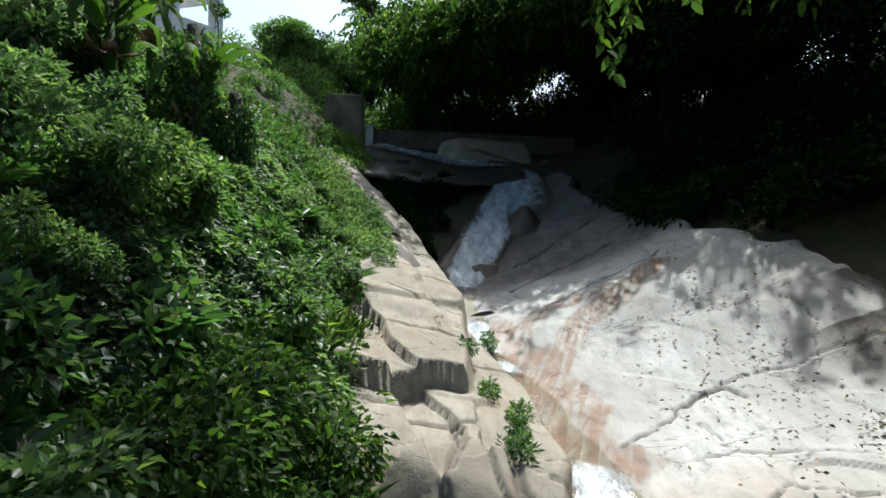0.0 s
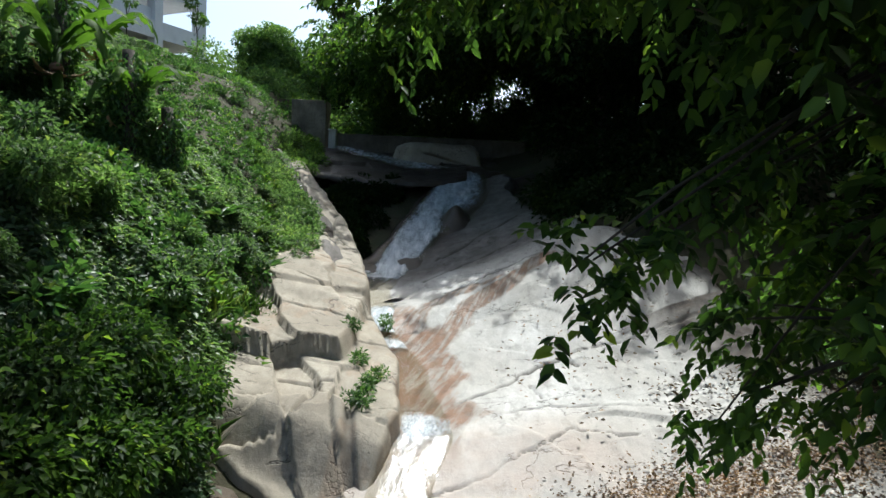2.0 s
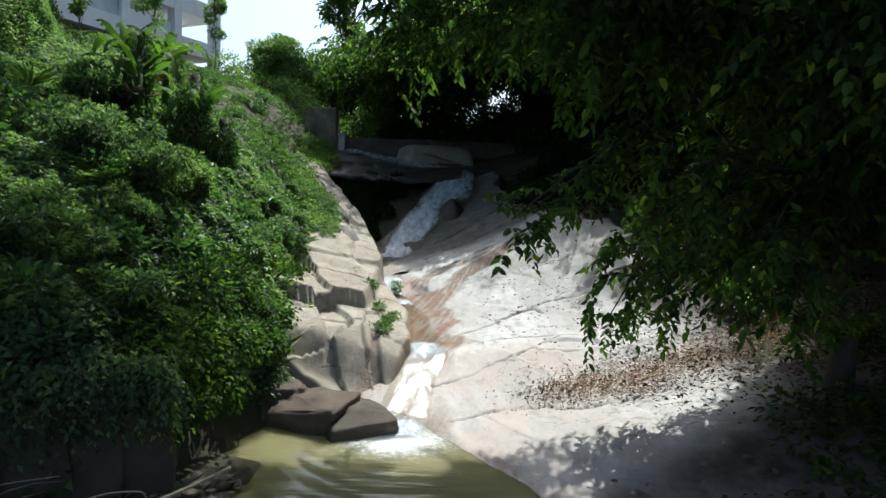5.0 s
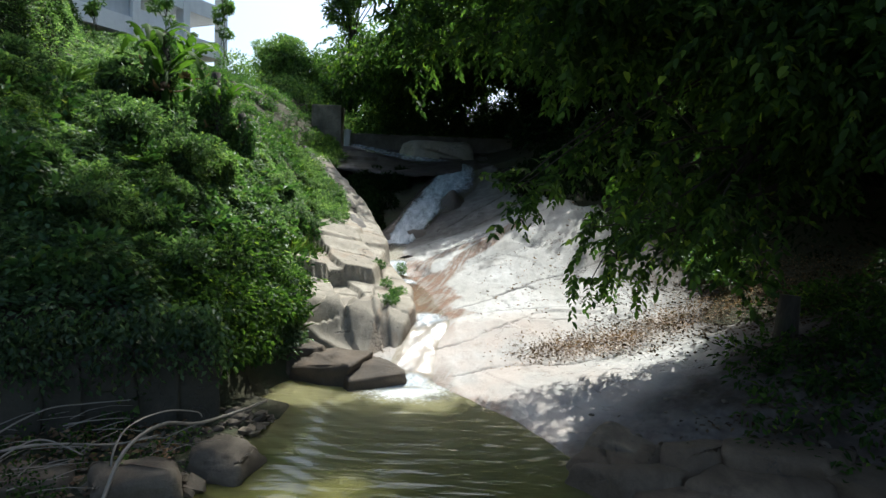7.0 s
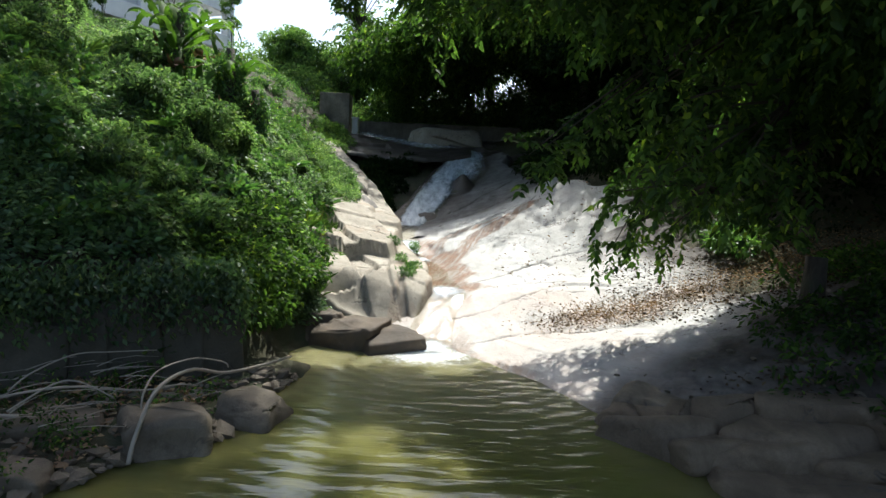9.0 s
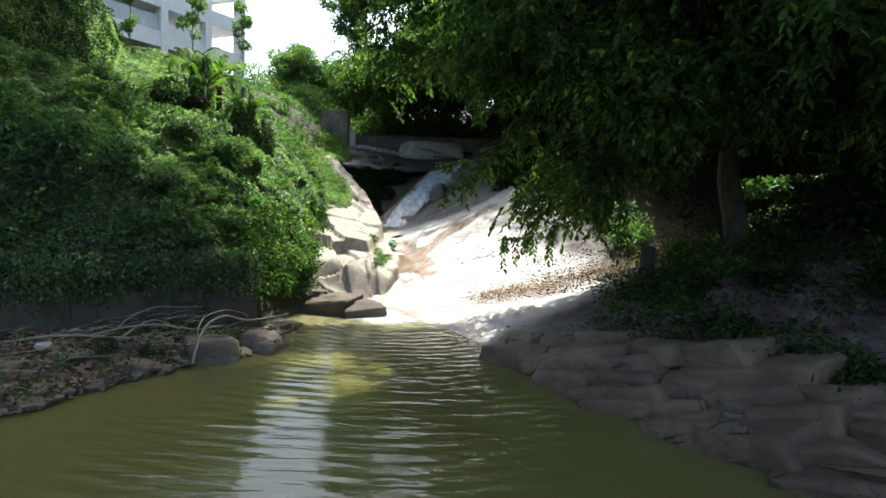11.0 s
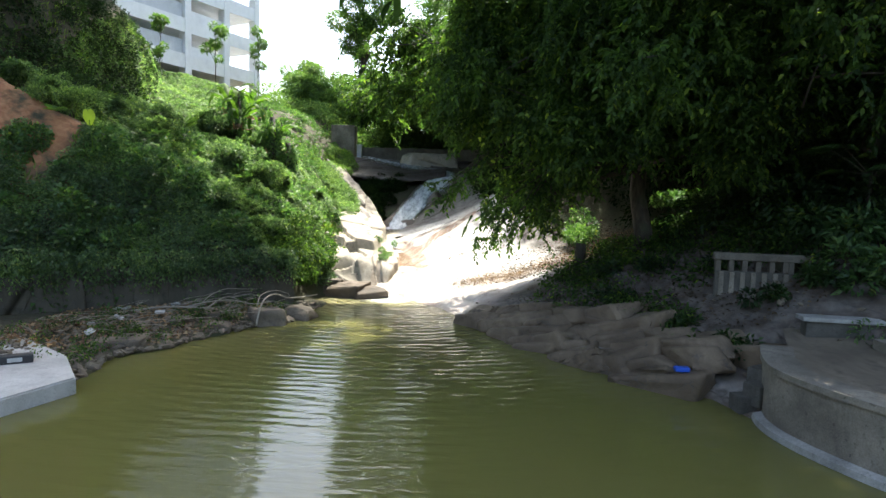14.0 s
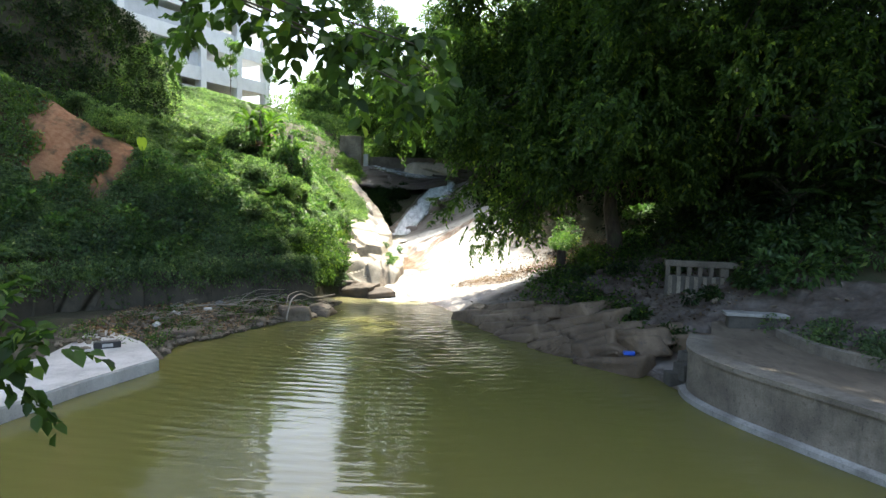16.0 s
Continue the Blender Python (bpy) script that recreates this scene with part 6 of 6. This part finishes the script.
for k in range(280):
    x, y, a = wall_line(0.05 * k - 0.3 if k > 6 else 0.0 + r.uniform(0, 0.05))
    for _ in range(9):
        P.append((x + math.sin(a) * 0.15 + r.normal(0, 0.12) + 0.1, y - math.cos(a) * 0.15 - 0.1 + r.normal(0, 0.1), 1.55 + r.uniform(-0.1, 0.5)))
        D.append((r.normal(0.2, 0.5), r.normal(-0.3, 0.5), -0.6 + r.normal(0, 0.4)))
V, F = twig_leaves(np.array(P), np.array(D), 0.55, 8, 0.10, 0.06, r)
tagged(blade_mesh("hanging_vines", V, F, LEAF_CREEPER), "green creepers hanging over the stone wall", "vines", kind="stuff")

# sunlit bushes at the back of the slab and on the far shore
x, y = np.array([8.9, 9.4, 9.1, 9.7, 8.7, 11.4, 12.0, 12.6, 13.2, 13.8, 9.0, 9.4, 8.9, 9.3, 9.1, 9.5]), np.array([7.7, 8.0, 8.4, 8.9, 7.9, 5.0, 5.3, 5.2, 5.6, 5.5, 7.2, 7.8, 8.4, 8.9, 9.5, 10.1])
V, F = cloud_leaves(np.stack([x, y, slab_z(x, y) + 0.45], 1), 0.2 + 0.25 * r.random(16), 2600, 0.13, 0.075, r, 0.8, 0.1)
tagged(blade_mesh("sunlit_bushes", V, F, LEAF_SHRUB), "bright green bushes behind the slab", "undergrowth", kind="stuff")
x, y = np.linspace(11.2, 14.4, 15) + r.normal(0, 0.1, 15), 4.5 + r.normal(0, 0.22, 15)
V, F = cloud_leaves(np.stack([x, y, 3.75 + 0.1 * (x - 11) + 0.12 * r.random(15)], 1), 0.22 + 0.16 * r.random(15), 3400, 0.13, 0.075, r, 0.6, 0.1)
tagged(blade_mesh("sunlit_hedge", V, F, LEAF_SHRUB), "row of bright green bushes in a patch of sun", "undergrowth", kind="stuff")
stump = thing("stump", (8.3, 3.1, ground_at(8.3, 3.1) - 0.2), "short pale tree stump on the shaded bank", "stump")
tubes_mesh([tube([(0, 0, -0.4), (0.02, 0, 0.4), (0.05, 0.03, 1.0)], [0.26, 0.19, 0.17], 10)], "bole", BARK, stump)

# low growth over the upper ledge and beside the terrace
y = r.uniform(13.6, 23.5, 130)
x = xl(y) - np.interp(y, [13.6, 17, 23.5], [1.7, 1.3, 1.2]) - 1.1 * r.random(130)
V, F = cloud_leaves(np.stack([x, y, np.maximum(ledge_z(x, y), ground_z(x, y)) + 0.08], 1), 0.14 + 0.2 * r.random(130), 15000, 0.11, 0.05, r, 0.6, 0.2)
tagged(blade_mesh("ledge_growth", V, F, LEAF_CREEPER), "green weeds draped over the upper rock ledge", "ground cover", kind="stuff")
x, y = r.uniform(-6.2, -3.6, 90), r.uniform(23.6, 31.0, 90)
ok = x < np.interp(y, [23.6, 27, 31], [-3.4, -3.7, -4.9])
V, F = cloud_leaves(np.stack([x, y, np.maximum(terrace_top(x, y), ground_z(x, y)) + 0.12], 1)[ok], 0.2 + 0.25 * r.random(int(ok.sum())), 13000, 0.13, 0.06, r, 0.7, 0.2)
tagged(blade_mesh("terrace_growth", V, F, LEAF_FAR), "green weeds growing over the edge of the terrace", "ground cover", kind="stuff")

# single tall plant with a bright heart-shaped leaf on the slope
taro = thing("taro_plant", (-7.2, 1.3, ground_at(-7.2, 1.3)), "tall taro with one bright yellow-green heart-shaped leaf", "plant")
tubes_mesh([tube([(0, 0, -0.1), (0.05, -0.02, 0.7), (0.02, -0.12, 1.35)], [0.022, 0.018, 0.012], 7)], "stalk", LEAF_GRASS, taro, "slender green stalk")
TV = [(0.0, 0.0, 0.0)]
for k in range(25):
    a = 2 * math.pi * k / 24
    u = 0.17 * math.sin(a) * (1.0 + 0.28 * math.cos(a))
    v = 0.26 * math.cos(a) - 0.06 * math.exp(-(u / 0.03) ** 2) * (math.cos(a) > 0)
    TV.append((u, 0.35 * abs(u) + 0.5 * v * v, -v))
TF = [(0, k, k + 1) for k in range(1, 25)]
o = link_mesh("leaf", TV, TF, LEAF_TARO, taro, True, "yellow-green heart-shaped leaf")
o.location, o.rotation_euler = (0.02, -0.16, 1.42), (radians(-14), radians(180), radians(12))

# gully shrubs, some added; near-black leaves hold the shade of the cleft beside the cascade
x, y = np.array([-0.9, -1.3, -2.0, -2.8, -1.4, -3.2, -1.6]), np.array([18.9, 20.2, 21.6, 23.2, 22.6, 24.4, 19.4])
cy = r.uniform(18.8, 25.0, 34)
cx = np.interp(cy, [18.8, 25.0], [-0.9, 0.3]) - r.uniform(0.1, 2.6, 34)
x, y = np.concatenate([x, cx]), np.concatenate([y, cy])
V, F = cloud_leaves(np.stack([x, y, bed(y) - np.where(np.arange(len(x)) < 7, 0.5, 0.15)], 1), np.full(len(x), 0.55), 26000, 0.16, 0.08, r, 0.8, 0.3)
tagged(blade_mesh("cleft_ferns", V, F, LEAF_DEEP_SHADED), "ferns and shrubs in the cleft by the cascade, its shade in near-black leaves", "undergrowth", kind="stuff")

# planter bed on the terrace
bed_curb = [(12.2, -5.9), (12.15, -6.8), (12.35, -7.7), (12.8, -8.6), (13.6, -9.5), (14.8, -10.2), (16.5, -10.6)]
planter = thing("planter", (0, 0, 0), "raised planting bed with a worn stone curb", "planter")
sweep([(0.0, 0.9), (0.0, 1.32), (-0.16, 1.34), (-0.16, 0.9)], smooth_path(bed_curb), CONC_WALL, "curb", planter)
x, y = r.uniform(12.3, 18, 150), r.uniform(-10.4, -5.6, 150)
ok = x > np.interp(y, [-10.6, -9.5, -8.6, -7.7, -5.9], [16.5, 13.6, 12.9, 12.45, 12.3])
x, y = x[ok], y[ok]
V, F = cloud_leaves(np.stack([x, y, np.full(len(x), 1.38)], 1), np.full(len(x), 0.32), 12000, 0.10, 0.05, r, 0.9, 0.1)
tagged(blade_mesh("terrace_weeds", V, F, LEAF_CREEPER), "low green weeds growing in the planter", "ground cover", kind="stuff")
for k in (0, 2, 4, 5, 7, 9, 11, 12, 13):
    x, y = [(10.2, -4.6), (11.0, -4.3), (9.5, -3.1), (10.6, -3.2), (11.6, -3.4), (12.6, -3.5), (13.8, -3.4), (8.7, -0.9), (9.6, -1.2), (12.9, -2.6), (14.4, -2.9), (10.0, 0.2), (8.9, 0.8), (11.4, -1.0), (7.9, 0.3), (15.0, -4.0)][k]
    z = float(slab_z(np.array([x]), np.array([y]))[0])
    o = thing("shade_plant", (x, y, z), "leafy plant on the bank, its shade put into dark leaves", "plant", "shade plants")
    n = 4 + k % 4
    c = np.stack([r.normal(0, 0.25, n), r.normal(0, 0.22, n), 0.08 + 0.22 * r.random(n)], 1)
    V, F = cloud_leaves(c, 0.12 + 0.14 * r.random(n), 300, 0.14, 0.07, r, 0.8, 0.1)
    # darkened leaf: shade of the bank is put into its colour
    blade_mesh("leaves", V, F, LEAF_SHADED, o)


def fan_palm(x, y, z, seed):
    t = thing("fan_palm", (x, y, z), "palm with ribbed fan leaves in the shade", "palm", "fan palms")
    rr = random.Random(seed)
    stem = [limb((0, 0, -1.5), (0, 0, 0.1), 0.08, 0.06, seed, 0.05, 4)]
    for k in range(7):
        a, e = k * 0.9 + rr.uniform(-0.2, 0.2), rr.uniform(0.1, 0.9)
        tip = Vector((math.cos(a) * 0.9, math.sin(a) * 0.9, e))
        stem.append(limb((0, 0, 0), tuple(tip), 0.018, 0.012, seed + k, 0.1, 4))
        n = 16
        ang = np.linspace(-1.2, 1.2, n)
        d0 = np.array([math.cos(a), math.sin(a), 0.15])
        sd = np.array([-math.sin(a), math.cos(a), 0.0])
        D = np.cos(ang)[:, None] * d0 + np.sin(ang)[:, None] * sd
        V, F = leaf_arrays(np.tile(np.array(tip), (n, 1)), D, np.tile([0, 0, 1.0], (n, 1)), 0.75, 0.09, 0.3, 0.25)
        blade_mesh("fan_leaf", V, F, LEAF_SHRUB, t)
    tubes_mesh(stem, "stem", BARK, t)


fan_palm(14.4, -1.9, 4.5, 31)
fan_palm(16.2, -3.4, 4.9, 37)
fan_palm(15.4, -5.0, 5.6, 41)
bench = thing("stone_bench", (12.1, -5.0, 1.12), "low old concrete slab bench on a solid base", "bench")
bench.rotation_euler = (0, 0, radians(-8))
part("seat", box_bm(-0.75, -0.22, 0.34, 0.75, 0.22, 0.43, 0.02), CONC_DECK, bench)
part("base", box_bm(-0.66, -0.15, -0.3, 0.66, 0.15, 0.34, 0.015), CONC_DARK, bench)

# fence on the hillside below the building
fence = thing("fence", (0, 0, 0), "grey metal railing fence along the hillside", "fence", kind="structure")
a, b = Vector((-18.9, 27.5, 12.3)), Vector((-16.2, 9.0, 15.0))
for k in range(13):
    p = a + (b - a) * (k / 12)
    p.z = ground_at(p.x, p.y)
    tubes = [tube([p + Vector((0, 0, -0.3)), p + Vector((0, 0, 1.3))], [0.04, 0.04], 6)]
    tubes_mesh(tubes, "fence_post", STEEL, fence)
    if k < 12:
        q = a + (b - a) * ((k + 1) / 12)
        q.z = ground_at(q.x, q.y)
        for h in (0.25, 0.7, 1.2):
            tubes_mesh([tube([p + Vector((0, 0, h)), q + Vector((0, 0, h))], [0.02, 0.02], 5)], "fence_rail", STEEL, fence)

curb_line = []
for y in np.arange(2.0, 27.1, 1.0):
    d = float(np.interp(y, [0, 10, 20, 27], [16.8, 16.5, 14.6, 14.2]))
    curb_line.append((float(xl(y)) - d, y, ground_at(float(xl(y)) - d, y)))
CV, CF = [], []
for x, y, z in curb_line:
    CV += [(x + 0.15, y, z - 0.5), (x + 0.15, y, z + 0.32), (x - 0.15, y, z + 0.32), (x - 0.15, y, z - 0.5)]
for k in range(len(curb_line) - 1):
    CF += [(k * 4 + q, k * 4 + (q + 1) % 4, k * 4 + 4 + (q + 1) % 4, k * 4 + 4 + q) for q in range(4)]
CF += [(3, 2, 1, 0), tuple(len(CV) - 4 + q for q in range(4))]
tagged(link_mesh("kerb", CV, CF, CONC_WALL, None, False), "grey concrete kerb along the top of the overgrown slope", "kerb", kind="structure")

# slender saplings in front of the building
for k, (x, y, h) in enumerate([(-21.5, 34.0, 5.6), (-17.4, 35.0, 5.2), (-15.5, 40.0, 6.5)]):
    tree((x, y, ground_at(x, y)), h, 1.1, 0.06, 9, 900, 0.28, 0.12, LEAF_FAR, 700 + k, "slender sapling with layered branches on the hillside", low=0.4)

# vine-clad trunks beside the banana plants
for k, (x, y, h) in enumerate([(-5.0, 12.0, 2.6), (-6.9, 12.6, 3.0), (-4.4, 12.6, 1.6)]):
    t = thing("vine_clad_trunk", (x, y, ground_at(x, y) - 0.1), "dark old trunk wrapped in hanging vines", "tree", "vine-clad trunks")
    tubes_mesh([tube([(0, 0, 0), (0.05, 0.02, h * 0.5), (0.0, 0.06, h)], [0.2, 0.17, 0.13], 9)], "trunk", BARK, t)
    n = 300
    a, z = r.random(n) * 6.28, r.random(n) * h
    rad = 0.2 + 0.12 * r.random(n)
    V, F = twig_leaves(np.stack([np.cos(a) * rad, np.sin(a) * rad, z], 1), np.stack([np.cos(a) * 0.5, np.sin(a) * 0.5, -1.0 + 0 * a], 1), 0.4, 6, 0.12, 0.07, r)
    blade_mesh("vines", V, F, LEAF_SHRUB, t)
